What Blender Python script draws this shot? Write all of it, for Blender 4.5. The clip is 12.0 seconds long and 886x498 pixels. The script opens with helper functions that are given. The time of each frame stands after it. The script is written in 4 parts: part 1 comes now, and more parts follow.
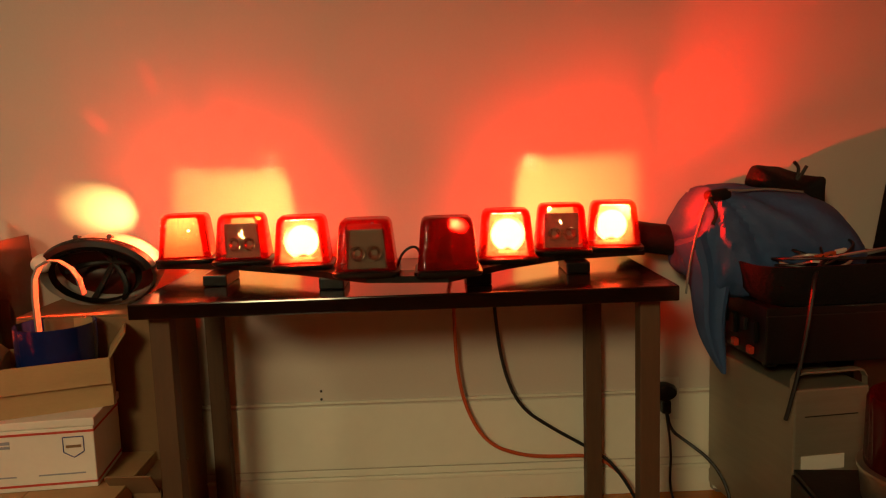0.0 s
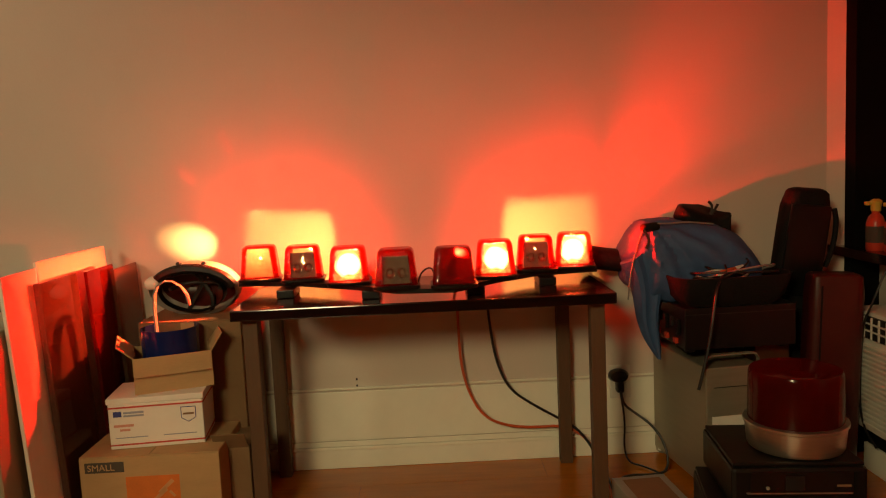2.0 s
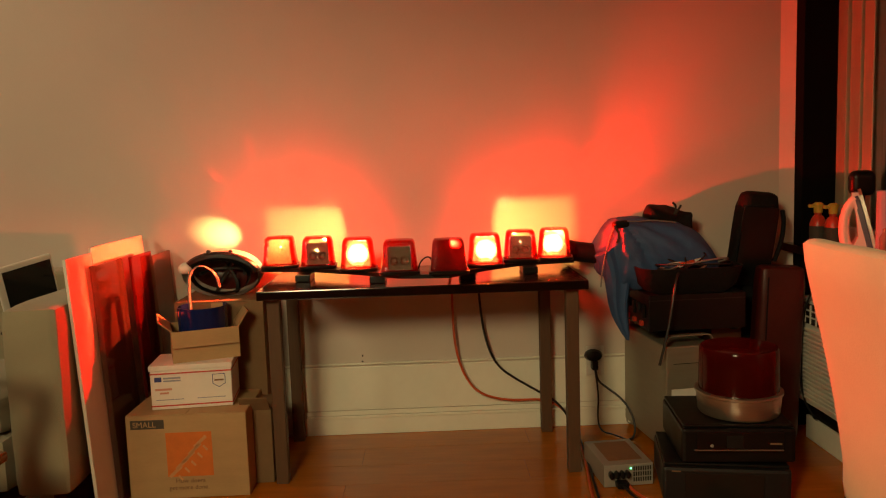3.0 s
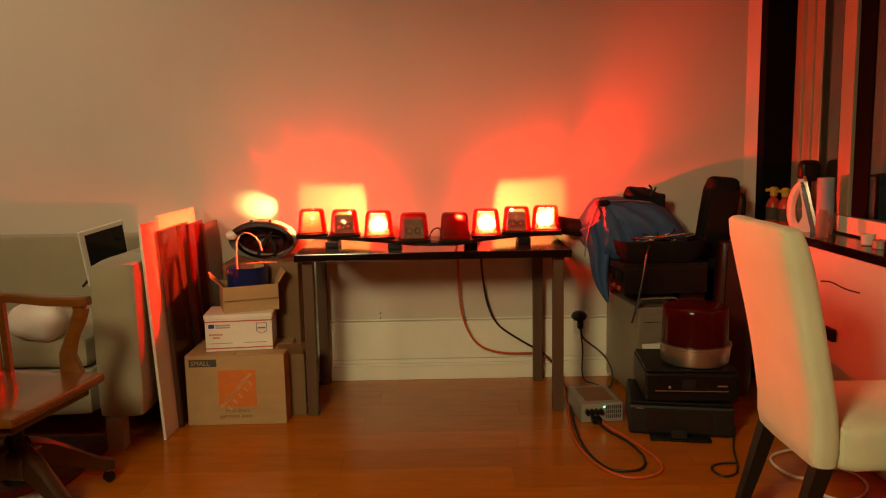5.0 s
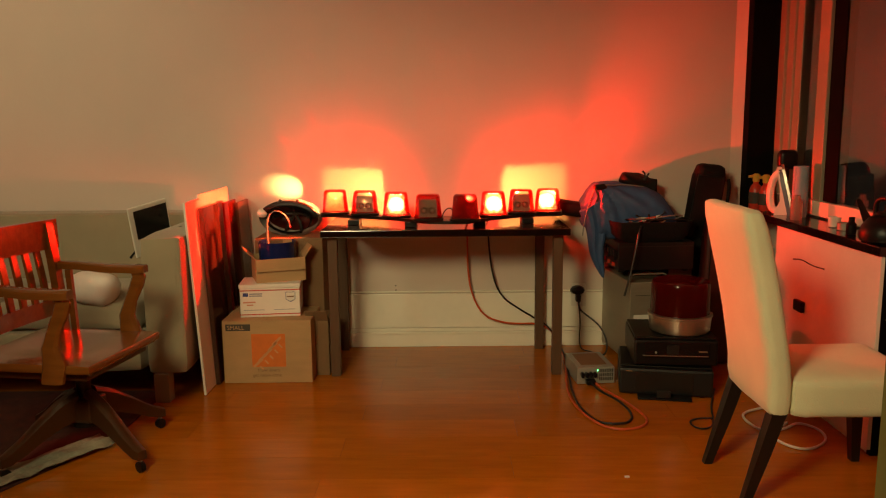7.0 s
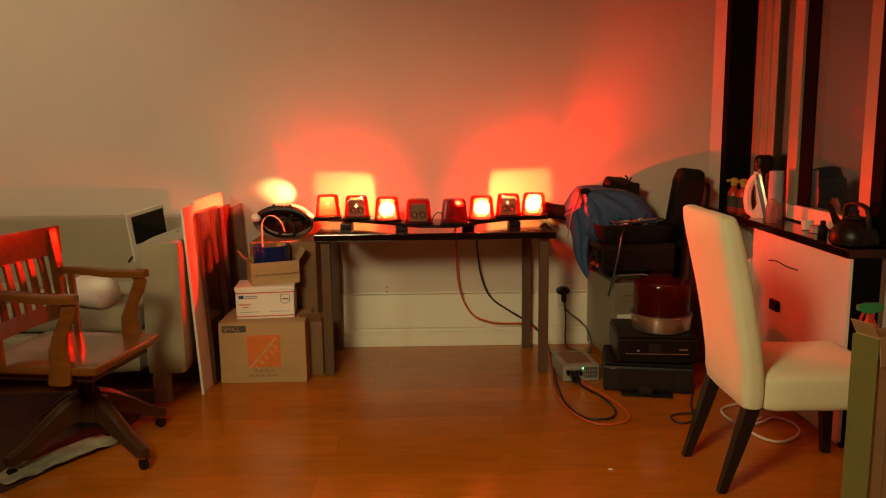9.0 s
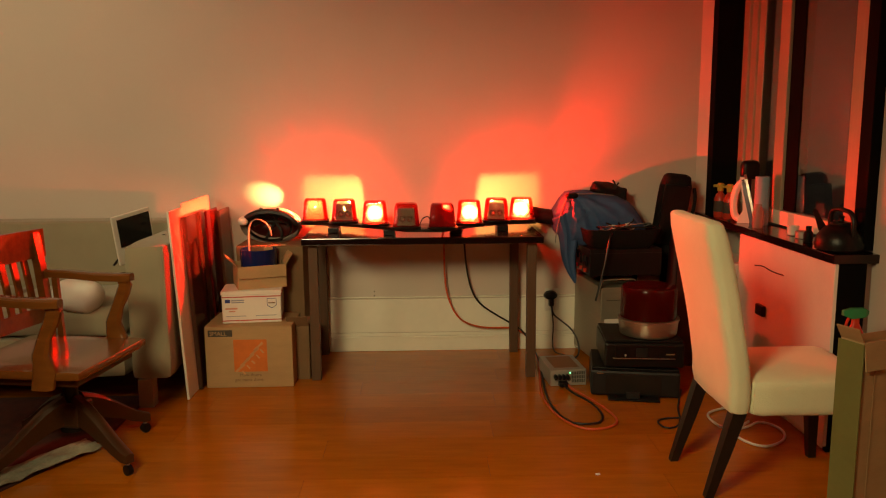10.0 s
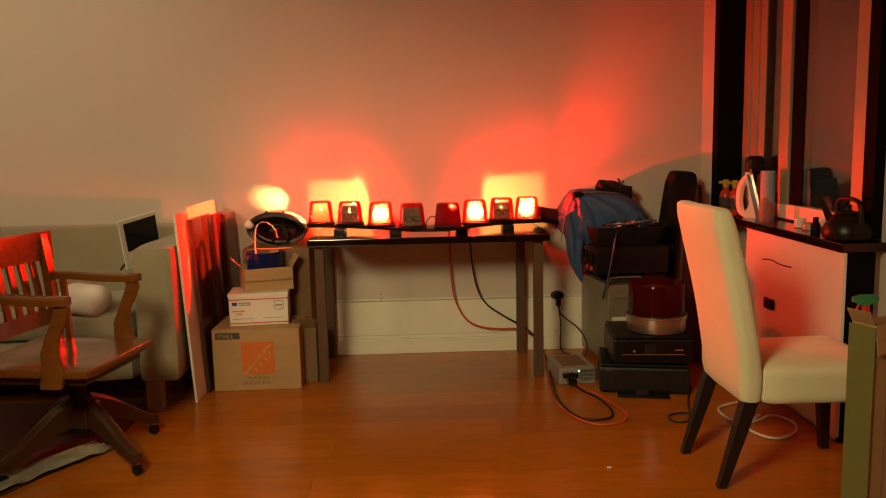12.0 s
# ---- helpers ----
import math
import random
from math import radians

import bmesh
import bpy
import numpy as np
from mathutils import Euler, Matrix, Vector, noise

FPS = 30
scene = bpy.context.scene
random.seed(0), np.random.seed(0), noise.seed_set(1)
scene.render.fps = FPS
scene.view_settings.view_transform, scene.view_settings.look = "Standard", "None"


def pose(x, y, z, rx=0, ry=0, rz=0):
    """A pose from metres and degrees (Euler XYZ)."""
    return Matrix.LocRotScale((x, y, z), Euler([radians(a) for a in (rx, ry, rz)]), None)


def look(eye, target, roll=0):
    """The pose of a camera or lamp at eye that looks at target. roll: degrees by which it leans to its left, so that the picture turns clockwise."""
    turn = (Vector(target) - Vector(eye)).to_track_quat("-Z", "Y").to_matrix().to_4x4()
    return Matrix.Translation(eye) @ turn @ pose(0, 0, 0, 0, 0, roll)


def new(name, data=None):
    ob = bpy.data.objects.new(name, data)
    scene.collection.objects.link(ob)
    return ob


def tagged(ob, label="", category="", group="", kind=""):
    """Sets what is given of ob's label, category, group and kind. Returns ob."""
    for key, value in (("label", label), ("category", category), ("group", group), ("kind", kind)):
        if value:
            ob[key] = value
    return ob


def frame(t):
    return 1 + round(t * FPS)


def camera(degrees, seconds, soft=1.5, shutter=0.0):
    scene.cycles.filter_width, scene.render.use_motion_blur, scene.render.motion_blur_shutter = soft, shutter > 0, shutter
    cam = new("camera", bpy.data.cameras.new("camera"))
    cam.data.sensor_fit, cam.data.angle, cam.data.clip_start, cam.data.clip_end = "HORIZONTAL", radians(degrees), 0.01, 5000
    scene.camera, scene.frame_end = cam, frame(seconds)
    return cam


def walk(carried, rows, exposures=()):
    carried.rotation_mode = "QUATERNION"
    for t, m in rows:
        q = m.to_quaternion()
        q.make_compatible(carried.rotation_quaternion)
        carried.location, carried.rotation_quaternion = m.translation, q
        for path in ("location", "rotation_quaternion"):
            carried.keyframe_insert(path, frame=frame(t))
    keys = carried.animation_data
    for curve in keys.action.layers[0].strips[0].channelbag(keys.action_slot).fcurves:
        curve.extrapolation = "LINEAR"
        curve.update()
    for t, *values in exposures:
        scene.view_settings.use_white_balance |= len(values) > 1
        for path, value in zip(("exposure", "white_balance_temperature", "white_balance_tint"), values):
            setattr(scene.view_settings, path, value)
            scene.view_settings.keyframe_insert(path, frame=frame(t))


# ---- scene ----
cam = camera(59.1, 12.0, soft=1.15)
PATH = [
    (0, (0.372, -0.084, 1.097), (0.397, 1.899, 0.836), -1.9),
    (0.5, (0.381, -0.233, 1.156), (0.36, 1.744, 0.859), -2.1),
    (1, (0.335, -0.436, 1.162), (0.31, 1.549, 0.92), -2.2),
    (1.5, (0.323, -0.625, 1.187), (0.336, 1.364, 0.976), -2.8),
    (2, (0.336, -0.827, 1.199), (0.366, 1.162, 0.987), -2.6),
    (2.5, (0.354, -1.05, 1.216), (0.386, 0.937, 0.997), -2.3),
    (3, (0.333, -1.241, 1.219), (0.368, 0.746, 1.002), -1.9),
    (5, (0.346, -1.807, 1.251), (0.348, 0.175, 0.981), -1.1),
    (5.5, (0.351, -1.904, 1.259), (0.322, 0.074, 0.968), -0.7),
    (6, (0.344, -1.994, 1.261), (0.302, -0.019, 0.949), -0.5),
    (6.5, (0.333, -2.097, 1.261), (0.301, -0.124, 0.937), -0.6),
    (7, (0.317, -2.193, 1.286), (0.304, -0.219, 0.97), -0.6),
    (9, (0.301, -2.319, 1.327), (0.322, -0.345, 1.008), -0.7),
    (9.5, (0.303, -2.316, 1.329), (0.344, -0.342, 1.015), -0.5),
    (10, (0.298, -2.313, 1.329), (0.352, -0.338, 1.019), -0.4),
    (10.5, (0.297, -2.314, 1.328), (0.35, -0.338, 1.023), -0.5),
    (11, (0.301, -2.317, 1.31), (0.347, -0.34, 1.013), -0.6),
    (11.5, (0.298, -2.328, 1.275), (0.342, -0.348, 0.996), -0.8),
    (12, (0.286, -2.323, 1.248), (0.33, -0.342, 0.977), -1.3),
]
walk(cam, [(t, look(eye, target, roll)) for t, eye, target, roll in PATH], [(0.0, -0.38), (1.5, -0.22), (3.0, -0.10), (5.0, 0.02), (12.0, 0.04)])

# ---- world and light: night outside, unseen warm room lamps behind the walker, the beacons ----
world = bpy.data.worlds.new("night")
scene.world = world
world.use_nodes = True
world.node_tree.nodes["Background"].inputs[0].default_value = (0.020, 0.013, 0.009, 1)
world.node_tree.nodes["Background"].inputs[1].default_value = 0.4
scene.view_settings.exposure = 0.0


def lamp(name, kind, at, target, energy, color, size=0.1, spot=90, blend=1.0):
    d = bpy.data.lights.new(name, kind)
    d.energy, d.color = energy, color
    if kind == "AREA":
        d.shape, d.size = "DISK", size
    else:
        d.shadow_soft_size = size
    if kind == "SPOT":
        d.spot_size, d.spot_blend = radians(spot), blend
    ob = new(name, d)
    ob.matrix_world = look(at, target)
    return ob


def line_lamp(name, at, target, length, energy, color, spread):
    """An added strip lamp for caustic light off a reflector, thrown as a line that runs with its own direction over the
    wall.
    """
    d = bpy.data.lights.new(name, "AREA")
    d.energy, d.color, d.shape, d.size, d.size_y, d.spread = energy, color, "RECTANGLE", length, 0.004, radians(spread)
    ob = new(name, d)
    z = (Vector(at) - Vector(target)).normalized()
    x = Vector((-z.x, 0, -z.z)).normalized()
    x = (x - z * x.dot(z)).normalized()
    ob.matrix_world = Matrix.Translation(at) @ Matrix((x, z.cross(x), z)).transposed().to_4x4()
    return ob


# unseen ceiling lamp behind the walker; the second is a fill added to brighten the sofa's end of the room
lamp("unseen_room_lamp", "SPOT", (-0.68, -1.95, 2.18), (0.5, 0.85, 0.0), 262, (1.0, 0.82, 0.41), 0.32, 82, 1.0)
lamp("unseen_room_lamp", "SPOT", (-2.4, -0.9, 2.45), (-1.75, 2.25, 1.65), 185, (1.0, 0.80, 0.43), 0.40, 78, 1.0)


# ---- materials ----
def mat(name, color, rough=0.6, metal=0.0, var=0.12, scale=8.0, bump=0.05, bscale=None, spec=0.5, stretch=(1, 1, 1), island=0.0, coat=0.0, sheen=0.0):
    m = bpy.data.materials.new(name)
    m.use_nodes = True
    nt = m.node_tree
    b = nt.nodes["Principled BSDF"]
    b.inputs["Roughness"].default_value, b.inputs["Metallic"].default_value = rough, metal
    b.inputs["Specular IOR Level"].default_value = spec
    b.inputs["Coat Weight"].default_value, b.inputs["Coat Roughness"].default_value = coat, 0.12
    b.inputs["Sheen Weight"].default_value = sheen
    tc = nt.nodes.new("ShaderNodeTexCoord")
    mp = nt.nodes.new("ShaderNodeMapping")
    mp.inputs["Scale"].default_value = stretch
    nt.links.new(tc.outputs["Object"], mp.inputs[0])
    n1, n2 = nt.nodes.new("ShaderNodeTexNoise"), nt.nodes.new("ShaderNodeTexNoise")
    n1.inputs["Scale"].default_value, n1.inputs["Detail"].default_value = scale, 5
    n2.inputs["Scale"].default_value, n2.inputs["Detail"].default_value = bscale or scale * 9, 4
    add = nt.nodes.new("ShaderNodeMath")
    add.operation = "MULTIPLY_ADD"
    add.inputs[1].default_value = 0.35
    nt.links.new(mp.outputs[0], n1.inputs["Vector"]), nt.links.new(mp.outputs[0], n2.inputs["Vector"])
    nt.links.new(n2.outputs[0], add.inputs[0]), nt.links.new(n1.outputs[0], add.inputs[2])
    ramp = nt.nodes.new("ShaderNodeMapRange")
    ramp.inputs[1].default_value, ramp.inputs[2].default_value = 0.4, 0.95
    ramp.inputs[3].default_value, ramp.inputs[4].default_value = 1 - var, 1 + var
    nt.links.new(add.outputs[0], ramp.inputs[0])
    val = ramp.outputs[0]
    if island:
        oi = nt.nodes.new("ShaderNodeObjectInfo")
        r2 = nt.nodes.new("ShaderNodeMapRange")
        r2.inputs[3].default_value, r2.inputs[4].default_value = 1 - island, 1 + island
        nt.links.new(oi.outputs["Random"], r2.inputs[0])
        mu = nt.nodes.new("ShaderNodeMath")
        mu.operation = "MULTIPLY"
        nt.links.new(val, mu.inputs[0]), nt.links.new(r2.outputs[0], mu.inputs[1])
        val = mu.outputs[0]
    hsv = nt.nodes.new("ShaderNodeHueSaturation")
    hsv.inputs["Color"].default_value = (*color, 1)
    nt.links.new(val, hsv.inputs["Value"])
    nt.links.new(hsv.outputs[0], b.inputs["Base Color"])
    if bump:
        bp = nt.nodes.new("ShaderNodeBump")
        bp.inputs["Strength"].default_value, bp.inputs["Distance"].default_value = bump, 0.01
        nt.links.new(n2.outputs[0], bp.inputs["Height"])
        nt.links.new(bp.outputs[0], b.inputs["Normal"])
    rr = nt.nodes.new("ShaderNodeMapRange")
    rr.inputs[3].default_value, rr.inputs[4].default_value = max(0.02, rough - 0.08), min(1, rough + 0.08)
    nt.links.new(n1.outputs[0], rr.inputs[0]), nt.links.new(rr.outputs[0], b.inputs["Roughness"])
    return m


def lens_mat(name, tint, gloss=0.10, haze=0.12, rough=0.06):
    """Coloured clear plastic: tinted see-through, a little milky, with a glossy skin."""
    m = bpy.data.materials.new(name)
    m.use_nodes = True
    nt = m.node_tree
    nt.nodes.clear()
    out = nt.nodes.new("ShaderNodeOutputMaterial")
    tr, gl, tl = nt.nodes.new("ShaderNodeBsdfTransparent"), nt.nodes.new("ShaderNodeBsdfGlossy"), nt.nodes.new("ShaderNodeBsdfTranslucent")
    df = nt.nodes.new("ShaderNodeBsdfDiffuse")
    tr.inputs[0].default_value = (*tint, 1)
    tl.inputs[0].default_value = (*[min(1, c * 0.9) for c in tint], 1)
    df.inputs[0].default_value = (*[c * 0.6 for c in tint], 1)
    gl.inputs["Roughness"].default_value = rough
    h = nt.nodes.new("ShaderNodeMixShader")
    h.inputs[0].default_value = 0.5
    nt.links.new(tl.outputs[0], h.inputs[1]), nt.links.new(df.outputs[0], h.inputs[2])
    a = nt.nodes.new("ShaderNodeMixShader")
    a.inputs[0].default_value = haze
    nt.links.new(tr.outputs[0], a.inputs[1]), nt.links.new(h.outputs[0], a.inputs[2])
    fw, pw, lw = nt.nodes.new("ShaderNodeLayerWeight"), nt.nodes.new("ShaderNodeMath"), nt.nodes.new("ShaderNodeMath")
    fw.inputs[0].default_value = 0.5
    pw.operation, lw.operation = "POWER", "MULTIPLY_ADD"
    pw.inputs[1].default_value, lw.inputs[1].default_value, lw.inputs[2].default_value = 4.0, 0.5, gloss * 0.2
    nt.links.new(fw.outputs["Facing"], pw.inputs[0]), nt.links.new(pw.outputs[0], lw.inputs[0])
    c = nt.nodes.new("ShaderNodeMixShader")
    nt.links.new(lw.outputs[0], c.inputs[0]), nt.links.new(a.outputs[0], c.inputs[1]), nt.links.new(gl.outputs[0], c.inputs[2])
    nt.links.new(c.outputs[0], out.inputs[0])
    return m


def glow_mat(name, color, strength):
    m = bpy.data.materials.new(name)
    m.use_nodes = True
    b = m.node_tree.nodes["Principled BSDF"]
    b.inputs["Base Color"].default_value = (0.8, 0.8, 0.8, 1)
    b.inputs["Emission Color"].default_value, b.inputs["Emission Strength"].default_value = (*color, 1), strength
    return m


WALL = mat("wall_paint", (0.62, 0.545, 0.480), 0.62, var=0.05, scale=1.6, bump=0.05, bscale=140)
TRIM = mat("trim_paint", (0.82, 0.80, 0.69), 0.4, var=0.05, scale=3, bump=0.03)
CEIL = mat("ceiling_paint", (0.75, 0.73, 0.68), 0.8, var=0.04, scale=2)
PLANK = mat("floor_laminate", (0.415, 0.120, 0.003), 0.22, var=0.16, scale=3.5, bump=0.03, stretch=(1.2, 9, 9), island=0.09, spec=0.5)
SUBFLOOR = mat("floor_joint", (0.22, 0.10, 0.035), 0.7)
BLACKSTEEL = mat("black_painted_steel", (0.0035, 0.003, 0.003), 0.7, var=0.2, spec=0.06)
ALU = mat("window_aluminium", (0.44, 0.40, 0.29), 0.42, 0.25, var=0.08, scale=5)
GLASS = bpy.data.materials.new("window_glass")
GLASS.use_nodes = True
_b = GLASS.node_tree.nodes["Principled BSDF"]
_b.inputs["Base Color"].default_value, _b.inputs["Roughness"].default_value = (0.9, 0.95, 0.93, 1), 0.02
_b.inputs["Transmission Weight"].default_value, _b.inputs["IOR"].default_value = 1.0, 1.9
TABLETOP = mat("black_brown_tabletop", (0.009, 0.0035, 0.0028), 0.12, spec=0.5, var=0.25, scale=6, bump=0.008, stretch=(1, 8, 1))
LEGWOOD = mat("table_leg_veneer", (0.096, 0.047, 0.021), 0.6, var=0.15, scale=10, stretch=(8, 8, 1))
CARD = mat("brown_cardboard", (0.42, 0.27, 0.13), 0.85, var=0.10, scale=7, bump=0.08, stretch=(1, 1, 3))
CARDIN = mat("cardboard_inside", (0.36, 0.23, 0.11), 0.9, var=0.1)
# darker copy of CARD: the shade behind the box stack put into colour
SHADEDCARD = mat("shaded_brown_cardboard", (0.20, 0.115, 0.055), 0.85, var=0.12, scale=7, bump=0.08)
WHITECARD = mat("white_carton", (0.74, 0.70, 0.64), 0.6, var=0.06, scale=6)
ORANGE = mat("orange_print", (0.62, 0.16, 0.025), 0.8, var=0.12, scale=20)
ORANGELIGHT = mat("pale_orange_print", (0.60, 0.30, 0.12), 0.8)
INK = mat("dark_print", (0.06, 0.05, 0.04), 0.8)
BROWNINK = mat("faded_print", (0.22, 0.12, 0.06), 0.8)
PALEINK = mat("faded_blue_print", (0.30, 0.31, 0.38), 0.7)
PALERED = mat("faded_red_print", (0.58, 0.27, 0.20), 0.7)
REDINK = mat("red_print", (0.50, 0.05, 0.03), 0.7)
BLUEINK = mat("blue_print", (0.03, 0.05, 0.22), 0.7)
SOFA = mat("beige_sofa_fabric", (0.31, 0.275, 0.185), 0.95, var=0.10, scale=5, bump=0.25, bscale=320, sheen=0.3)
CHAIRCLOTH = mat("cream_chair_slipcover", (0.72, 0.72, 0.50), 0.9, var=0.06, scale=6, bump=0.18, bscale=220, sheen=0.2)
BLACKWOOD = mat("black_stained_wood", (0.012, 0.008, 0.006), 0.4, var=0.2)
OAK = mat("varnished_oak", (0.165, 0.056, 0.010), 0.24, var=0.20, scale=4, bump=0.008, bscale=9, stretch=(1.2, 9, 9), coat=0.5)
# dark brown oak, darkened further for the shade under the swivel chair's seat
DARKSHADEDOAK = mat("dark_shaded_oak", (0.048, 0.018, 0.006), 0.35, var=0.25, scale=5, bump=0.015, bscale=12)
BLACKPLASTIC = mat("black_plastic", (0.006, 0.0055, 0.0055), 0.36, var=0.2, scale=14, spec=0.3)
GREYPLASTIC = mat("dark_grey_plastic", (0.010, 0.010, 0.011), 0.42, var=0.15, scale=14)
BLACKCLOTH = mat("black_nylon", (0.005, 0.004, 0.004), 0.75, spec=0.25, var=0.3, scale=10, bump=0.3, bscale=90)
BLUECLOTH = mat("blue_cloth_bag", (0.038, 0.088, 0.215), 0.70, var=0.18, scale=6, bump=0.3, bscale=40)
ALUCASE = mat("brushed_aluminium_case", (0.34, 0.31, 0.24), 0.42, 0.55, var=0.08, scale=5, stretch=(1, 1, 12))
STEEL = mat("spun_steel", (0.55, 0.50, 0.42), 0.32, 0.9, var=0.10, scale=10, stretch=(1, 1, 14))
GREYMETAL = mat("grey_painted_metal", (0.36, 0.34, 0.30), 0.45, 0.3, var=0.1)
FOAMWHITE = mat("white_foam_board", (0.76, 0.70, 0.60), 0.7, var=0.06, scale=4)
BLUEGLOSS = mat("glossy_blue_plastic", (0.007, 0.020, 0.125), 0.13, 0.2, var=0.2)
REDDARK = mat("dark_red_leatherette", (0.055, 0.007, 0.005), 0.35, var=0.25, scale=6, bump=0.08)
WHITECLOTH = mat("white_cotton", (0.84, 0.83, 0.78), 0.95, var=0.06, scale=9, bump=0.2, bscale=200)
WHITEPLASTIC = mat("white_plastic", (0.72, 0.70, 0.63), 0.4, var=0.05, scale=8)
GREYSTRAP = mat("grey_strap", (0.20, 0.19, 0.18), 0.6)
HELMETSHELL = mat("worn_helmet_shell", (0.34, 0.30, 0.27), 0.35, var=0.18, scale=9)
PAPER = mat("white_paper", (0.75, 0.72, 0.66), 0.8, var=0.06)
BLUEPAPER = mat("blue_grey_paper_roll", (0.30, 0.37, 0.45), 0.8, var=0.06)
BLUEGREY = mat("grey_blue_plastic", (0.06, 0.075, 0.12), 0.4)
OLIVESHADE = mat("olive_shaded_card", (0.17, 0.16, 0.045), 0.85, var=0.12, scale=5, bump=0.1)
YELLOW = mat("yellow_plastic", (0.62, 0.42, 0.06), 0.4)
REDPLASTIC = mat("red_plastic", (0.52, 0.045, 0.02), 0.35)
GREENPLASTIC = mat("green_plastic", (0.02, 0.26, 0.10), 0.4)
BLACKRUBBER = mat("black_cord", (0.010, 0.010, 0.010), 0.5)
ORANGECORD = mat("orange_cord", (0.55, 0.085, 0.02), 0.45)
WHITECORD = mat("white_cord", (0.66, 0.62, 0.52), 0.5)
RUG = mat("dark_red_rug", (0.06, 0.016, 0.012), 0.95, var=0.5, scale=18, bump=0.4, bscale=200)
CLOTH = mat("patterned_light_cloth", (0.27, 0.26, 0.20), 0.9, var=0.5, scale=9, bump=0.2)
SCREEN = mat("black_screen", (0.006, 0.006, 0.007), 0.15)
REDLENS = lens_mat("red_lens", (0.84, 0.070, 0.030), 0.14, 0.06)
DEEPREDLENS = lens_mat("deep_red_lens", (0.72, 0.045, 0.035), 0.12, 0.30)
PALELENS = lens_mat("pale_red_lens", (0.98, 0.40, 0.24), 0.16, 0.32)
CLEARLENS = lens_mat("clear_lens", (0.90, 0.84, 0.78), 0.26, 0.035)
STREAKRIB = lens_mat("dark_red_streak_rib", (0.22, 0.010, 0.006), 0.12, 0.10)
BEACONLENS = lens_mat("dark_red_beacon_lens", (0.26, 0.013, 0.009), 0.12, 0.5, 0.12)
BOTTLEPLASTIC = lens_mat("cloudy_bottle_plastic", (0.80, 0.74, 0.66), 0.25, 0.35)
ACRYLIC = lens_mat("smoky_acrylic_sheet", (0.50, 0.28, 0.18), 0.22, 0.30)
REDACRYLIC = lens_mat("red_acrylic_sheet", (0.42, 0.03, 0.015), 0.26, 0.40)
POLISHED = mat("dull_polished_plate", (0.30, 0.265, 0.235), 0.38, 0.25, var=0.25, scale=30, bump=0.08)
MIRROR = mat("lamp_reflector", (0.85, 0.82, 0.76), 0.12, 1.0, var=0.03, bump=0)
HOTLAMP = glow_mat("lit_lamp", (1.0, 0.66, 0.34), 130)
LED = glow_mat("green_led", (0.1, 1.0, 0.3), 6)


# ---- mesh helpers ----
def part(name, bm, material, parent=None, label="", smooth=False):
    me = bpy.data.meshes.new(name)
    bmesh.ops.recalc_face_normals(bm, faces=bm.faces)
    bm.to_mesh(me)
    bm.free()
    me.materials.append(material)
    if smooth:
        for p in me.polygons:
            p.use_smooth = True
        me.set_sharp_from_angle(angle=radians(38))
    ob = new(name, me)
    if parent is not None:
        ob.parent = parent
    if label:
        tagged(ob, label)
    return ob


def thing(name, label, category, m=None, group="", kind=""):
    ob = new(name)
    ob.empty_display_size = 0.05
    ob.matrix_world = m or Matrix.Identity(4)
    return tagged(ob, label, category, group, kind)


def box(x0, y0, z0, x1, y1, z1, bev=0.0, seg=2, bm=None, m=None):
    own = bmesh.new()
    bmesh.ops.create_cube(own, size=1)
    for v in own.verts:
        v.co = Vector((x0 + (v.co.x + 0.5) * (x1 - x0), y0 + (v.co.y + 0.5) * (y1 - y0), z0 + (v.co.z + 0.5) * (z1 - z0)))
    if bev:
        bmesh.ops.bevel(own, geom=list(own.edges), offset=bev, segments=seg, affect="EDGES", profile=0.6)
    if m is not None:
        own.transform(m)
    return join(bm, own)


def join(bm, own):
    if bm is None:
        return own
    me = bpy.data.meshes.new("tmp")
    own.to_mesh(me)
    own.free()
    bm.from_mesh(me)
    bpy.data.meshes.remove(me)
    return bm


def loft(rings, cap=True, bm=None, closed=True):
    """Skin over rings of points, all of one length."""
    own = bmesh.new()
    vs = [[own.verts.new(p) for p in r] for r in rings]
    n = len(rings[0])
    for a, b in zip(vs, vs[1:]):
        for i in range(n if closed else n - 1):
            own.faces.new((a[i], a[(i + 1) % n], b[(i + 1) % n], b[i]))
    if cap:
        own.faces.new(vs[0]), own.faces.new(vs[-1])
    return join(bm, own)


def lathe(profile, at=(0, 0, 0), seg=28, cap=True, bm=None, sx=1.0, sy=1.0):
    return loft([[(at[0] + r * sx * math.cos(2 * math.pi * i / seg), at[1] + r * sy * math.sin(2 * math.pi * i / seg), at[2] + z) for i in range(seg)] for r, z in profile], cap, bm)


def tube(points, r=0.004, seg=8, smooth=3, bm=None):
    """A round cord along points, eased between them."""
    pts = [Vector(p) for p in points]
    for _ in range(smooth):
        pts = [pts[0]] + [q for a, b in zip(pts, pts[1:]) for q in (a.lerp(b, 0.25), a.lerp(b, 0.75))] + [pts[-1]]
    rings, side = [], None
    for i, p in enumerate(pts):
        d = (pts[min(i + 1, len(pts) - 1)] - pts[max(i - 1, 0)]).normalized()
        s = side if side is not None else (Vector((0, 0, 1)) if abs(d.z) < 0.9 else Vector((1, 0, 0)))
        s = (s - d * s.dot(d)).normalized()
        side, u = s, d.cross(s)
        rings.append([p + (s * math.cos(2 * math.pi * k / seg) + u * math.sin(2 * math.pi * k / seg)) * r for k in range(seg)])
    return loft(rings, True, bm)


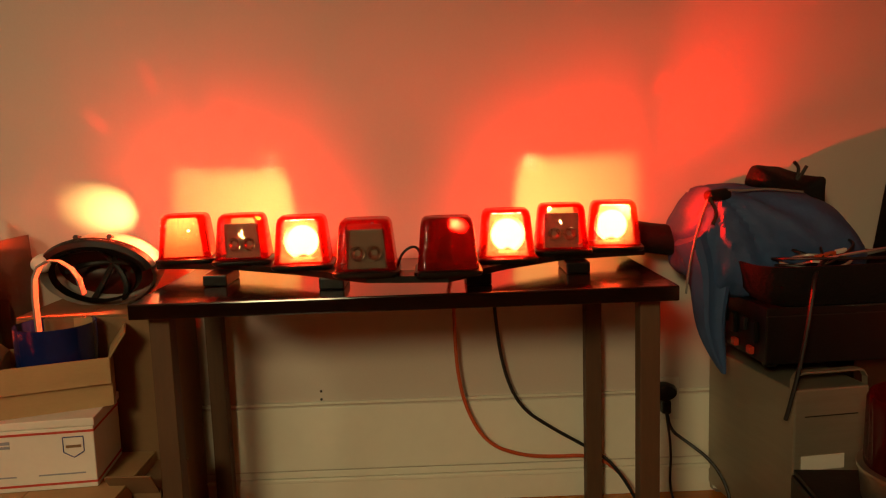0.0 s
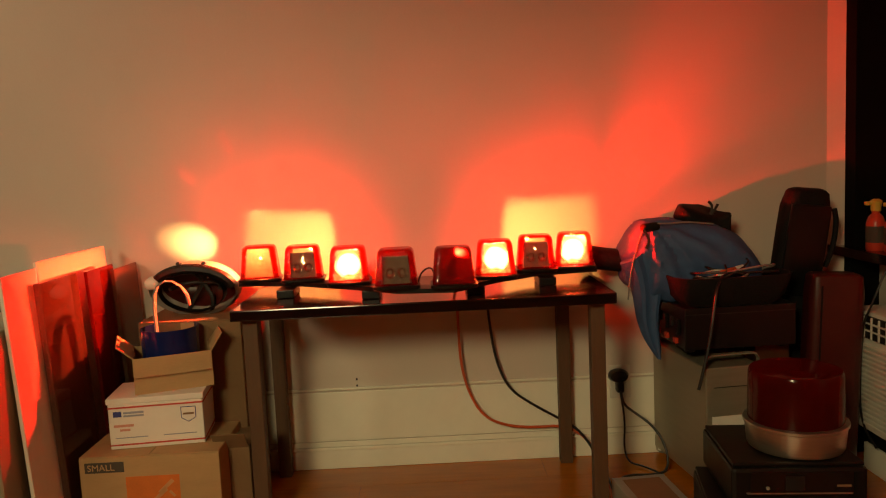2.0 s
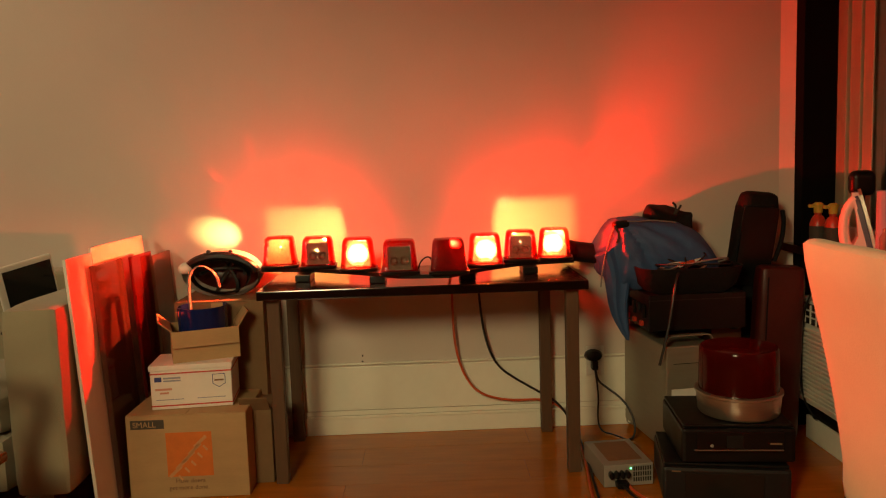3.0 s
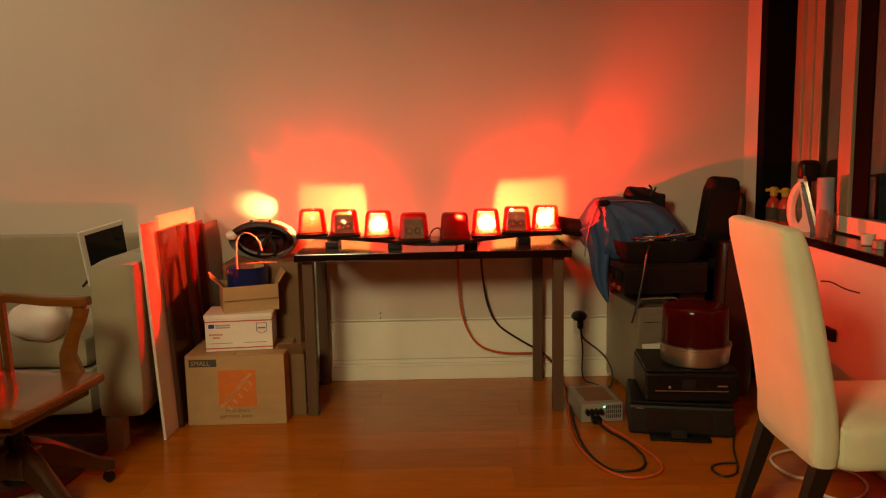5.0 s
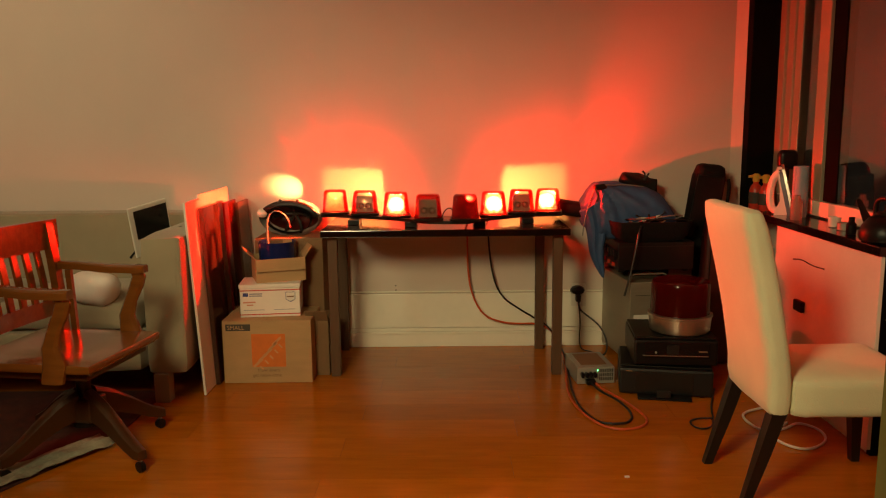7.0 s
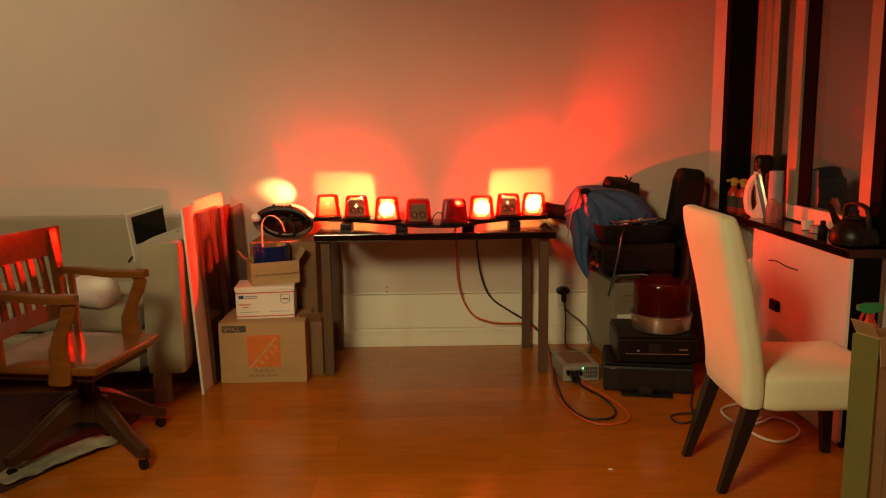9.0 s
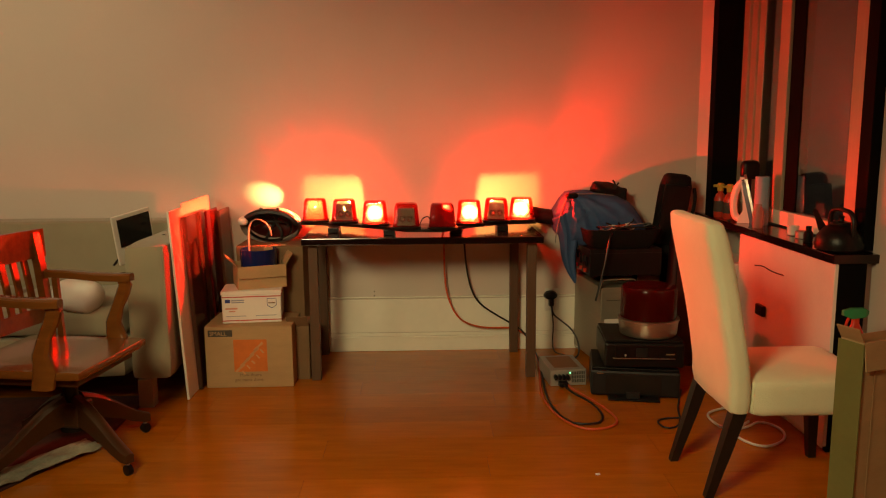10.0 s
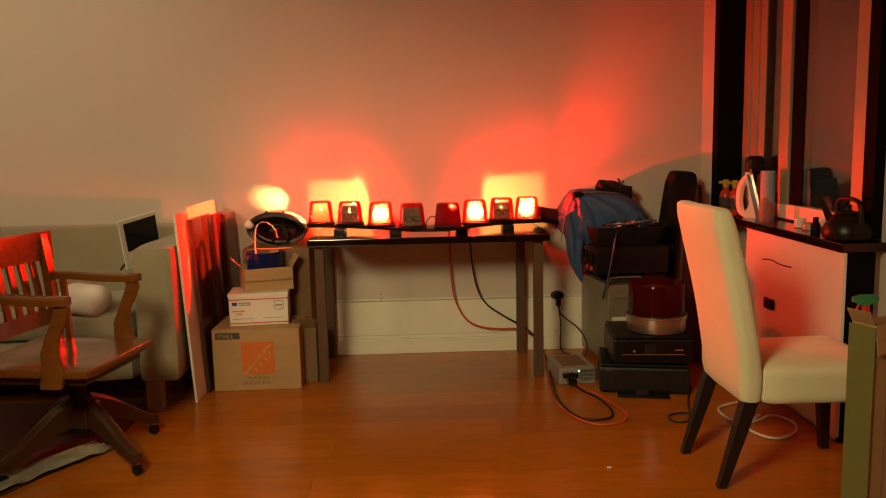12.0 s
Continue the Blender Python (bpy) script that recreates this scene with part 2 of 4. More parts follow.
def rrect(w, d, r, n=5):
    """Corner-rounded outline, w by d, round the origin."""
    out = []
    for cx, cy, a in ((w / 2 - r, d / 2 - r, 0), (r - w / 2, d / 2 - r, 90), (r - w / 2, r - d / 2, 180), (w / 2 - r, r - d / 2, 270)):
        out += [(cx + r * math.cos(radians(a + 90 * k / n)), cy + r * math.sin(radians(a + 90 * k / n))) for k in range(n + 1)]
    return out


def slab(outline, t0, t1, m=None, bev=0.0, bm=None):
    """An outline in the plane, given thickness along z."""
    own = bmesh.new()
    f = own.faces.new([own.verts.new((x, y, t0)) for x, y in outline])
    e = bmesh.ops.extrude_face_region(own, geom=[f])
    bmesh.ops.translate(own, verts=[v for v in e["geom"] if isinstance(v, bmesh.types.BMVert)], vec=(0, 0, t1 - t0))
    if bev:
        bmesh.ops.bevel(own, geom=list(own.edges), offset=bev, segments=2, affect="EDGES")
    if m is not None:
        own.transform(m)
    return join(bm, own)


def cushion(w, d, h, r=0.03, at=(0, 0, 0), rough=0.0, m=None, seed=0, cuts=9):
    """A soft block: rounded, bulging, a little uneven."""
    own = bmesh.new()
    bmesh.ops.create_cube(own, size=1)
    bmesh.ops.subdivide_edges(own, edges=list(own.edges), cuts=cuts, use_grid_fill=True)
    for v in own.verts:
        q = Vector((v.co.x * w, v.co.y * d, v.co.z * h))
        core = Vector((max(-w / 2 + r, min(w / 2 - r, q.x)), max(-d / 2 + r, min(d / 2 - r, q.y)), max(-h / 2 + r, min(h / 2 - r, q.z))))
        off = q - core
        if off.length > 1e-6:
            q = core + off.normalized() * min(r, off.length * 1.0)
        if rough:
            q += noise.noise_vector(q * 7 + Vector((seed * 3.1, seed, 0))) * rough
        v.co = q + Vector(at)
    if m is not None:
        own.transform(m)
    return own


def strip(x0, z0, x1, z1, y, t=0.0015, bm=None):
    """A thin printed patch that stands upright and faces the walker."""
    return box(x0, y - t, z0, x1, y, z1, bm=bm)


def word(text, size, m, material, parent, name="print"):
    c = bpy.data.curves.new(name, "FONT")
    c.body, c.size, c.extrude = text, size, 0.0006
    tmp = new(name + "_tmp", c)
    me = bpy.data.meshes.new_from_object(tmp.evaluated_get(bpy.context.evaluated_depsgraph_get()))
    bpy.data.objects.remove(tmp)
    me.materials.clear()
    me.materials.append(material)
    ob = new(name, me)
    ob.parent = parent
    ob.matrix_local = m
    return ob


# ---- the room ----
XW, XE, YS, YN, H = -3.4, 2.10, -4.2, 2.25, 2.75
floor = tagged(part("floor", box(XW, YS, -0.12, XE + 0.3, YN + 0.2, -0.004), SUBFLOOR), "honey-brown glossy laminate plank floor", "floor", kind="structure")
tagged(part("wall_north", box(XW - 0.15, YN, -0.12, 2.40, YN + 0.15, H), WALL), "cream painted plain wall behind the table", "wall", kind="structure")
tagged(part("wall_west", box(XW - 0.15, YS, -0.12, XW, YN, H), WALL), "cream painted plain wall", "wall", kind="structure")
tagged(part("wall_south", box(XW - 0.15, YS - 0.15, -0.12, 2.40, YS, H), WALL), "cream painted plain wall", "wall", kind="structure")
tagged(part("wall_east", box(XE, YS, -0.12, 2.30, 0.72, H), WALL), "cream painted wall beside the window", "wall", kind="structure")
tagged(part("wall_east_low", box(2.06, 0.724, -0.12, 2.30, YN - 0.002, 0.78), WALL), "cream painted low wall under the window", "wall", kind="structure")
tagged(part("wall_east_top", box(XE, 0.724, 2.55, 2.30, YN - 0.002, H), WALL), "cream painted wall over the window", "wall", kind="structure")
tagged(part("ceiling", box(XW - 0.15, YS - 0.15, H, 2.40, YN + 0.15, H + 0.12), CEIL), "plain white ceiling", "ceiling", kind="structure")

base = tagged(part("baseboard", box(XW, YN - 0.010, 0.112, 2.06, YN - 0.0005, 0.314, 0.003), TRIM), "tall cream painted wainscot board with a moulded foot", "baseboard", kind="structure")
part("foot_board", box(XW, YN - 0.018, 0.0, 2.06, YN - 0.0105, 0.075, 0.003), TRIM, base)
part("moulding", box(XW, YN - 0.024, 0.0755, 2.06, YN - 0.0105, 0.090, 0.004), TRIM, base)
part("moulding", box(XW, YN - 0.016, 0.0905, 2.06, YN - 0.0105, 0.1115, 0.003), TRIM, base)
part("cap", box(XW, YN - 0.013, 0.3225, 2.06, YN - 0.0005, 0.330, 0.002), TRIM, base)
for z in (0.336, 0.362):
    tagged(part("nail", lathe([(0.004, -0.003), (0.004, 0.002)], seg=10), BLACKRUBBER), "small dark nail in the wall board", "nail", "wall nails").matrix_world = pose(0.012, YN - 0.001, z, 90)

# added splay, angled so a red band of light shows beside the post
tagged(part("light_catch_splay", loft([[(1.912, YN - 0.001, z), (1.960, YN - 0.050, z), (1.960, YN - 0.001, z)] for z in (0.0, H - 0.001)]), WALL), "narrow cream splay added to catch a red light band beside the black post", "wall", kind="structure")

# window on the east side: black posts, aluminium frames, two panes
win = thing("window_1", "tall aluminium window at night between black posts", "window", kind="structure")
part("post", box(1.962, 2.130, 0.0, 2.16, YN - 0.002, H - 0.003, 0.002), BLACKSTEEL, win, "matt black steel post")
part("post", box(2.06, 0.724, 0.825, 2.16, 0.805, 2.55, 0.002), BLACKSTEEL, win, "matt black steel post")
part("window_frame", box(2.105, 2.055, 0.83, 2.17, 2.128, 2.55, 0.003), ALU, win)
for y0, y1, x0 in ((2.010, 2.050, 2.118), (1.955, 2.005, 2.108), (1.880, 1.950, 2.118), (1.564, 1.668, 2.105), (0.920, 0.985, 2.112), (0.808, 0.914, 2.104)):
    part("stile", box(x0, y0, 0.90, 2.17, y1, 2.55, 0.003), ALU, win)
part("window_frame", box(2.105, 0.808, 0.826, 2.17, 2.054, 0.898, 0.004), TRIM, win, "cream bottom rail")
# shadowed stretch of the frame, its shade put into a black stile
part("stile", box(2.118, 1.435, 0.90, 2.17, 1.560, 2.55, 0.003), BLACKSTEEL, win, "inner stile, black for its shade")
for y0, y1 in ((0.98, 1.44), (1.645, 1.885)):
    part("pane", box(2.122, y0, 0.895, 2.128, y1, 2.555), GLASS, win)
sill = tagged(part("window_sill", box(1.915, 0.672, 0.782, 2.103, YN - 0.003, 0.818, 0.004), TABLETOP), "dark brown window sill board, cluttered", "window sill", kind="structure")

# under the sill: a flat white front board and an air conditioner
cover = thing("radiator_cover", "white board front under the window sill, its end blackened for shade", "radiator cover")
part("front_board", box(1.925, 0.672, 0.025, 1.94, 1.60, 0.780, 0.002), WHITEPLASTIC, cover, "plain white board")
# black puts the shadow on the cover's near end into its colour
part("end_board", box(1.9405, 0.676, 0.0, 2.055, 0.700, 0.780), BLACKSTEEL, cover, "end board blackened for its shade")
part("handle", box(1.905, 1.255, 0.425, 1.924, 1.335, 0.475, 0.004), BLACKPLASTIC, cover, "small black latch")
part("crack", tube([(1.9235, 1.40, 0.648), (1.923, 1.31, 0.662), (1.923, 1.21, 0.650), (1.9235, 1.10, 0.656)], 0.003, 6), BLACKRUBBER, cover, "dark torn edge")
part("plinth", box(1.945, 0.71, 0.0, 1.96, 1.60, 0.075), TRIM, cover)
ac = thing("air_conditioner", "white louvred air conditioner unit under the window", "air conditioner")
part("body", box(1.868, 1.61, 0.185, 2.055, 1.985, 0.620, 0.014), WHITEPLASTIC, ac)
# added support block, black in place of the shade in the gap below
part("base", box(1.935, 1.615, 0.10, 2.05, 1.975, 0.1845), BLACKPLASTIC, ac, "added base block, black for the shaded gap")
part("plinth", box(1.925, 1.612, 0.0, 2.055, 1.985, 0.0995, 0.003), TRIM, ac, "cream plinth board")
for i in range(17):
    z = 0.212 + i * 0.0175
    part("louvre", box(1.855, 1.617, z, 1.8675, 1.972, z + 0.010, 0.002, 1), WHITEPLASTIC, ac)
part("outlet_grille", box(1.860, 1.63, 0.525, 1.8675, 1.93, 0.605), BLACKPLASTIC, ac, "dark air outlet")
for i in range(7):
    y = 1.64 + i * 0.046
    part("vane", box(1.855, y, 0.527, 1.864, y + 0.006, 0.603), WHITEPLASTIC, ac)
for z in (0.552, 0.578):
    part("vane", box(1.854, 1.632, z, 1.8595, 1.928, z + 0.005), WHITEPLASTIC, ac)
tagged(part("hanging_lead", tube([(1.95, 1.80, 0.825), (1.905, 1.81, 0.80), (1.850, 1.82, 0.64), (1.846, 1.86, 0.58), (1.846, 1.875, 0.40), (1.846, 1.87, 0.22), (1.90, 1.86, 0.12)], 0.004), BLACKRUBBER, smooth=True), "thin black cord hanging over the air conditioner", "cord")

# ---- the table ----
T = 0.768
table = thing("table", "narrow dark brown table with square wooden legs", "table")
part("tabletop", box(-0.318, 1.645, T - 0.036, 0.926, 2.240, T, 0.004), TABLETOP, table, "black-brown glossy tabletop")
for x, y in ((-0.292, 1.695), (0.849, 1.695), (-0.305, 2.165), (0.813, 2.165)):
    part("leg", box(x, y, 0.0, x + 0.048, y + 0.048, T - 0.0365, 0.003), LEGWOOD, table)

# ---- the beacon bar: eight pods on a bow-shaped tray ----
PODS = [  # x, y of the pod's front foot, turn, front pane, lamp turn, lamp glow
    (-0.292, 1.962, 6, "red", 172, 0, 0.0, True), (-0.125, 1.900, 4, "clear", 165, 0, 0.96), (0.050, 1.782, 3, "red", -6, 2), (0.219, 1.640, 0, "clear", 180, 0),
    (0.404, 1.612, 0, "deep", 90, 0), (0.553, 1.772, -3, "red", 14, 2), (0.708, 1.885, -4, "clear", 190, 0, 0.96), (0.852, 1.915, -8, "red", -20, 2)]
bar = thing("beacon_bar", "bow-shaped emergency beacon bar with eight red pods on the table", "light bar")
tray_mid = [(x, y + 0.062) for x, y, *_ in PODS]
rings = []
for k, (x, y) in enumerate([(tray_mid[0][0] - 0.075, tray_mid[0][1] + 0.01), *tray_mid, (tray_mid[-1][0] + 0.075, tray_mid[-1][1] + 0.01)]):
    rings.append([(x, y - 0.045, 0.796), (x, y + 0.045, 0.796), (x, y + 0.045, 0.811), (x, y - 0.045, 0.811)])
part("spine", loft(rings), BLACKPLASTIC, bar, "black tray")
for x, y in ((-0.175, 1.86), (0.128, 1.76), (0.478, 1.75), (0.735, 1.865)):
    part("foot", box(x - 0.03, y - 0.015, T + 0.0005, x + 0.03, y + 0.12, 0.797, 0.004), BLACKPLASTIC, bar)


def pod(x, y, turn, pane, aim, glow, rear=0.0, end=False):
    m = pose(x, y + 0.068, 0.811, 0, 0, turn)
    p = part("pod", loft([[(*q, z) for q in rrect(w, d, 0.022)] for w, d, z in ((0.146, 0.140, 0.0), (0.152, 0.146, 0.004), (0.152, 0.146, 0.011), (0.140, 0.134, 0.014))]), BLACKPLASTIC, bar, "black pod base", True)
    p.matrix_local = m
    # shell, open to the front
    own = loft([[(*q, z) for q in rrect(w, d, r)] for w, d, r, z in ((0.138, 0.130, 0.016, 0.0145), (0.136, 0.128, 0.018, 0.020), (0.118, 0.108, 0.020, 0.112), (0.112, 0.102, 0.022, 0.122), (0.100, 0.090, 0.024, 0.128))], True)
    low = [f for f in own.faces if f.calc_center_median().z < 0.0146]
    front = [f for f in own.faces if f.calc_center_median().y < -0.045 and abs(f.calc_center_median().x) < 0.03 and 0.018 < f.calc_center_median().z < 0.118]
    rear_faces = [f for f in own.faces if rear and f.calc_center_median().y > 0.045 and abs(f.calc_center_median().x) < 0.03 and 0.018 < f.calc_center_median().z < 0.118]
    end_faces = [f for f in own.faces if end and f.calc_center_median().x < -0.050 and abs(f.calc_center_median().y) < 0.03 and 0.018 < f.calc_center_median().z < 0.118]
    bmesh.ops.delete(own, geom=low + front + rear_faces + end_faces, context="FACES")
    if end:
        part("end_pane", loft([[(-x0, -h, z), (-x0, h, z), (0.003 - x0, h, z), (0.003 - x0, -h, z)] for h, x0, z in ((0.048, 0.0675, 0.019), (0.037, 0.0580, 0.1205))]), CLEARLENS, p, "colourless clear window")
    shell = part("shell", own, REDLENS if pane != "deep" else DEEPREDLENS, p, "red translucent cover", True)
    md = shell.modifiers.new("wall", "SOLIDIFY")
    md.thickness = 0.002
    pm = {"red": PALELENS, "clear": CLEARLENS, "deep": DEEPREDLENS}[pane]
    front_pane = loft([[(-0.052, -0.0655, 0.019), (0.052, -0.0655, 0.019), (0.052, -0.0625, 0.019), (-0.052, -0.0625, 0.019)],
                       [(-0.040, -0.0545, 0.1205), (0.040, -0.0545, 0.1205), (0.040, -0.0515, 0.1205), (-0.040, -0.0515, 0.1205)]])
    # unseen clear rear window, added to throw a bright patch on the wall
    for x0, x1, rm in ((-rear, rear, CLEARLENS), (-1, -rear, REDLENS), (rear, 1, REDLENS)) if rear else ():
        if x1 - x0 > 0.01:
            part("rear_pane", loft([[(x0 * h, y0, z), (x1 * h, y0, z), (x1 * h, y0 + 0.003, z), (x0 * h, y0 + 0.003, z)] for h, y0, z in ((0.052, 0.0605, 0.019), (0.040, 0.0500, 0.1205))]), rm, p)
    part("front_pane", front_pane, pm, p, {"red": "red clear window", "clear": "colourless clear window", "deep": "deep red window"}[pane])
    if pane == "clear":  # fixed lamp pod: grey plate with two small bowls
        part("back_plate", box(-0.044, -0.030, 0.015, 0.044, -0.026, 0.105, 0.003), POLISHED, p, "grey metal plate")
        for s in (-1, 1):
            b = lathe([(0.003, -0.010), (0.012, -0.006), (0.017, 0.0), (0.018, 0.004), (0.016, 0.001), (0.011, -0.004), (0.003, -0.008)], seg=16)
            part("reflector", b, MIRROR, p, smooth=True).matrix_local = pose(s * 0.019, -0.036, 0.052, 90)
        return
    # unseen ribs up the back of the cover and over its top, added to streak the wall glow
    for x0, w in ((-0.037, 0.0016), (-0.021, 0.0011), (0.004, 0.0014), (0.024, 0.0011), (0.039, 0.0016)):
        part("streak_rib", loft([[(x0 * f - w, y0, z), (x0 * f + w, y0, z), (x0 * f + w, y0 - 0.003, z - d), (x0 * f - w, y0 - 0.003, z - d)] for f, y0, z, d in ((1.1, 0.0605, 0.020, 0.0), (0.95, 0.0510, 0.110, 0.0), (0.90, 0.0450, 0.121, 0.003), (0.82, 0.0330, 0.1262, 0.003), (0.80, -0.020, 0.1262, 0.003))]), STREAKRIB, p)
    # rotor: stalk, bowl and bulb
    part("rotor_base", lathe([(0.034, 0.0145), (0.034, 0.022), (0.016, 0.026), (0.012, 0.040)], seg=18), GREYMETAL, p, smooth=True)
    am = pose(0, 0, 0.065 if glow == 2 else 0.053, 90, 0, aim) @ Matrix.Scale(1.25 if glow == 2 else 0.95, 4)
    bowl = lathe([(0.008, -0.024), (0.020, -0.021), (0.030, -0.012), (0.036, 0.0), (0.038, 0.010), (0.0365, 0.010), (0.0345, 0.001), (0.029, -0.010), (0.019, -0.0185), (0.008, -0.0215)], seg=20)
    bowl.transform(am)
    part("reflector", bowl, MIRROR, p, smooth=True)
    if glow:
        face = lathe([(0.001, -0.016), (0.018, -0.012), (0.027, -0.004), (0.0315, 0.004), (0.029, 0.009), (0.018, 0.014), (0.001, 0.017)], seg=20)
        face.transform(am)
        part("lamp", face, HOTLAMP, p, "lit white-hot lamp", True)
    else:
        bulb = lathe([(0.002, -0.018), (0.007, -0.010), (0.008, 0.0), (0.005, 0.006), (0.001, 0.008)], seg=12)
        bulb.transform(am)
        part("bulb", bulb, CLEARLENS, p, smooth=True)


for row in PODS:
    pod(*row)
part("wire", tube([(0.285, 1.70, 0.815), (0.30, 1.70, 0.86), (0.335, 1.70, 0.875), (0.345, 1.71, 0.835), (0.335, 1.71, 0.812)], 0.003), BLACKRUBBER, bar, smooth=True)

# light of the beacons: lamps behind added clear rear windows, rotor beams that rest on the wall, and the bulbs' light
# all round
BEAM = (1.0, 0.66, 0.30)
HOT = (1.0, 0.70, 0.24)


def inside(k, dx=0.0, dy=0.0, z=0.885):
    """A place inside the cover of pod k."""
    return (PODS[k][0] + dx, PODS[k][1] + 0.068 + dy, z)


# through the added clear rear windows: two bright patches low on the wall
for k, dx, dy, tx, tz, watt in ((1, 0.022, -0.016, -0.22, 0.90, 15), (6, -0.022, -0.016, 0.81, 0.90, 15)):
    lamp("beacon_beam", "SPOT", inside(k, dx, dy, 0.901), (tx, 2.6, tz), watt, (1.0, 0.62, 0.16), 0.006, 130, 0.6)
# out of the clear end window: a white-hot spot beside the table
lamp("beacon_beam", "SPOT", inside(0, -0.046, 0.0, 0.885), (-0.588, 2.25, 0.938), 60, HOT, 0.008, 28, 1.0)
# rotor beams through the red covers, thrown up the wall
for k, tx, tz, watt, cone in ((0, -0.50, 1.30, 6, 130), (2, -0.10, 2.05, 3, 130), (5, 0.66, 2.00, 3, 130), (7, 1.30, 1.45, 14, 130)):
    lamp("beacon_beam", "SPOT", inside(k, 0, 0.036, 0.900), (tx, 2.25, tz), watt, BEAM, 0.002, cone, 1.0)
# narrow grazing spots added for the caustic streaks on the wall
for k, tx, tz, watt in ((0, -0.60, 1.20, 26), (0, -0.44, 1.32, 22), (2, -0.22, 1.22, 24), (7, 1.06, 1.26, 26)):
    lamp("caustic_lamp", "SPOT", inside(k, 0, 0.042, 0.905), (tx, 2.25, tz), watt, BEAM, 0.002, 6, 0.9)
# strip lamps added for the bright curled edges round the two patches
for k, dx, tx, tz in ((1, 0.020, -0.36, 1.06), (1, 0.0, -0.105, 1.065), (6, 0.0, 0.67, 1.06)):
    line_lamp("caustic_lamp", inside(k, dx, -0.018, 0.868), (tx, 2.25, tz), 0.065, 0.10, HOT, 2)
# beams into the room: along the window wall, over the slip-covered chair, and over the leaning sheets
for k, dy, tx, ty, tz, watt, cone, tint in ((7, 0.0, 1.90, 1.15, 0.98, 62, 116, BEAM), (7, 0.0, 2.02, 1.85, 1.62, 150, 108, BEAM), (4, -0.03, 1.36, 0.50, 0.84, 335, 42, BEAM), (0, 0.0, -0.95, 1.80, 0.80, 210, 84, (1.0, 0.07, 0.02))):
    lamp("beacon_beam", "SPOT", inside(k, 0, dy, 0.928), (tx, ty, tz), watt, tint, 0.008, cone, 0.85)
for k, watt in ((0, 9), (2, 4), (5, 5), (7, 12)):
    lamp("beacon_bulb", "POINT", inside(k, 0, 0.006, 0.929), (0, 0, 0.9), watt, BEAM, 0.008)

# ---- cartons beside the table ----
def carton(name, label, w, d, h, m, material=CARD, open_top=False):
    c = thing(name, label, "box", m)
    t = 0.004
    if not open_top:
        part("body", box(0, 0, 0, w, d, h, 0.004), material, c)
    else:
        part("bottom", box(0, 0, 0, w, d, t), material, c)
        for x0, y0, x1, y1 in ((0, 0, w, t), (0, d - t, w, d), (0, t, t, d - t), (w - t, t, w, d - t)):
            part("side", box(x0, y0, t, x1, y1, h), material, c)
    return c


big = carton("moving_box", "brown cardboard moving box with an orange square print", 0.446, 0.33, 0.320, pose(-0.820, 1.602, 0, 0, 0, 0.4))
for x0, x1 in ((0.001, 0.2215), (0.2235, 0.445)):
    part("flap", box(x0, 0.002, 0.3205, x1, 0.328, 0.3245, 0.0012, 1), CARD, big)
part("print", strip(0.145, 0.085, 0.315, 0.255, 0.0, bm=None), ORANGE, big, "orange square print")
bm = None
for k, (x, z) in enumerate(((0.165, 0.115), (0.19, 0.145), (0.215, 0.17), (0.24, 0.20), (0.262, 0.228))):
    bm = box(-0.03, -0.0025, -0.006, 0.03, -0.0016, 0.006, bm=bm, m=pose(x + 0.01, 0, z - 0.01, 0, -42, 0))
    bm = box(-0.012, -0.0025, -0.004, 0.012, -0.0016, 0.004, bm=bm, m=pose(x + 0.028, 0, z - 0.035, 0, 48, 0))
part("mark", bm, ORANGELIGHT, big, "pale diagonal marks")
part("size_label", strip(0.018, 0.272, 0.142, 0.306, 0.0), INK, big, "dark size label")
word("SMALL", 0.030, pose(0.026, -0.0022, 0.279, 90), CARD, big, "lettering")
word("How doers", 0.024, pose(0.172, -0.0012, 0.060, 90), BROWNINK, big, "lettering")
word("get more done.", 0.024, pose(0.146, -0.0012, 0.034, 90), BROWNINK, big, "lettering")

mail = carton("mailing_box", "white postal carton with red stripes and small prints", 0.300, 0.20, 0.150, pose(-0.738, 1.660, 0.3255, 0, 0, 6), WHITECARD)
part("lid", box(-0.004, -0.003, 0.1505, 0.304, 0.203, 0.170, 0.003), WHITECARD, mail)
for z0, z1 in ((0.012, 0.017), (0.136, 0.141)):
    part("stripe", box(-0.0012, -0.0014, z0, 0.3012, 0.2, z1), REDINK, mail, "red stripe")
part("emblem", strip(0.016, 0.108, 0.042, 0.126, 0.0), BLUEINK, mail, "small blue emblem")
for x0, z0, x1, z1, mm in ((0.048, 0.117, 0.112, 0.124, PALEINK), (0.048, 0.107, 0.112, 0.113, PALEINK), (0.016, 0.074, 0.078, 0.082, PALERED), (0.034, 0.060, 0.066, 0.067, PALERED), (0.018, 0.036, 0.12, 0.039, PALEINK), (0.17, 0.036, 0.275, 0.039, PALEINK)):
    part("print_bar", strip(x0, z0, x1, z1, 0.0), mm, mail, "line of small print")
shield = [(0.230, 0.126), (0.276, 0.126), (0.276, 0.090), (0.253, 0.076), (0.230, 0.090)]
for (xa, za), (xb, zb) in zip(shield, shield[1:] + shield[:1]):
    part("badge_line", tube([(xa, -0.001, za), (xb, -0.001, zb)], 0.0012, 6, 0), BLUEINK, mail)
part("print_bar", strip(0.236, 0.100, 0.270, 0.106, 0.0), BROWNINK, mail)

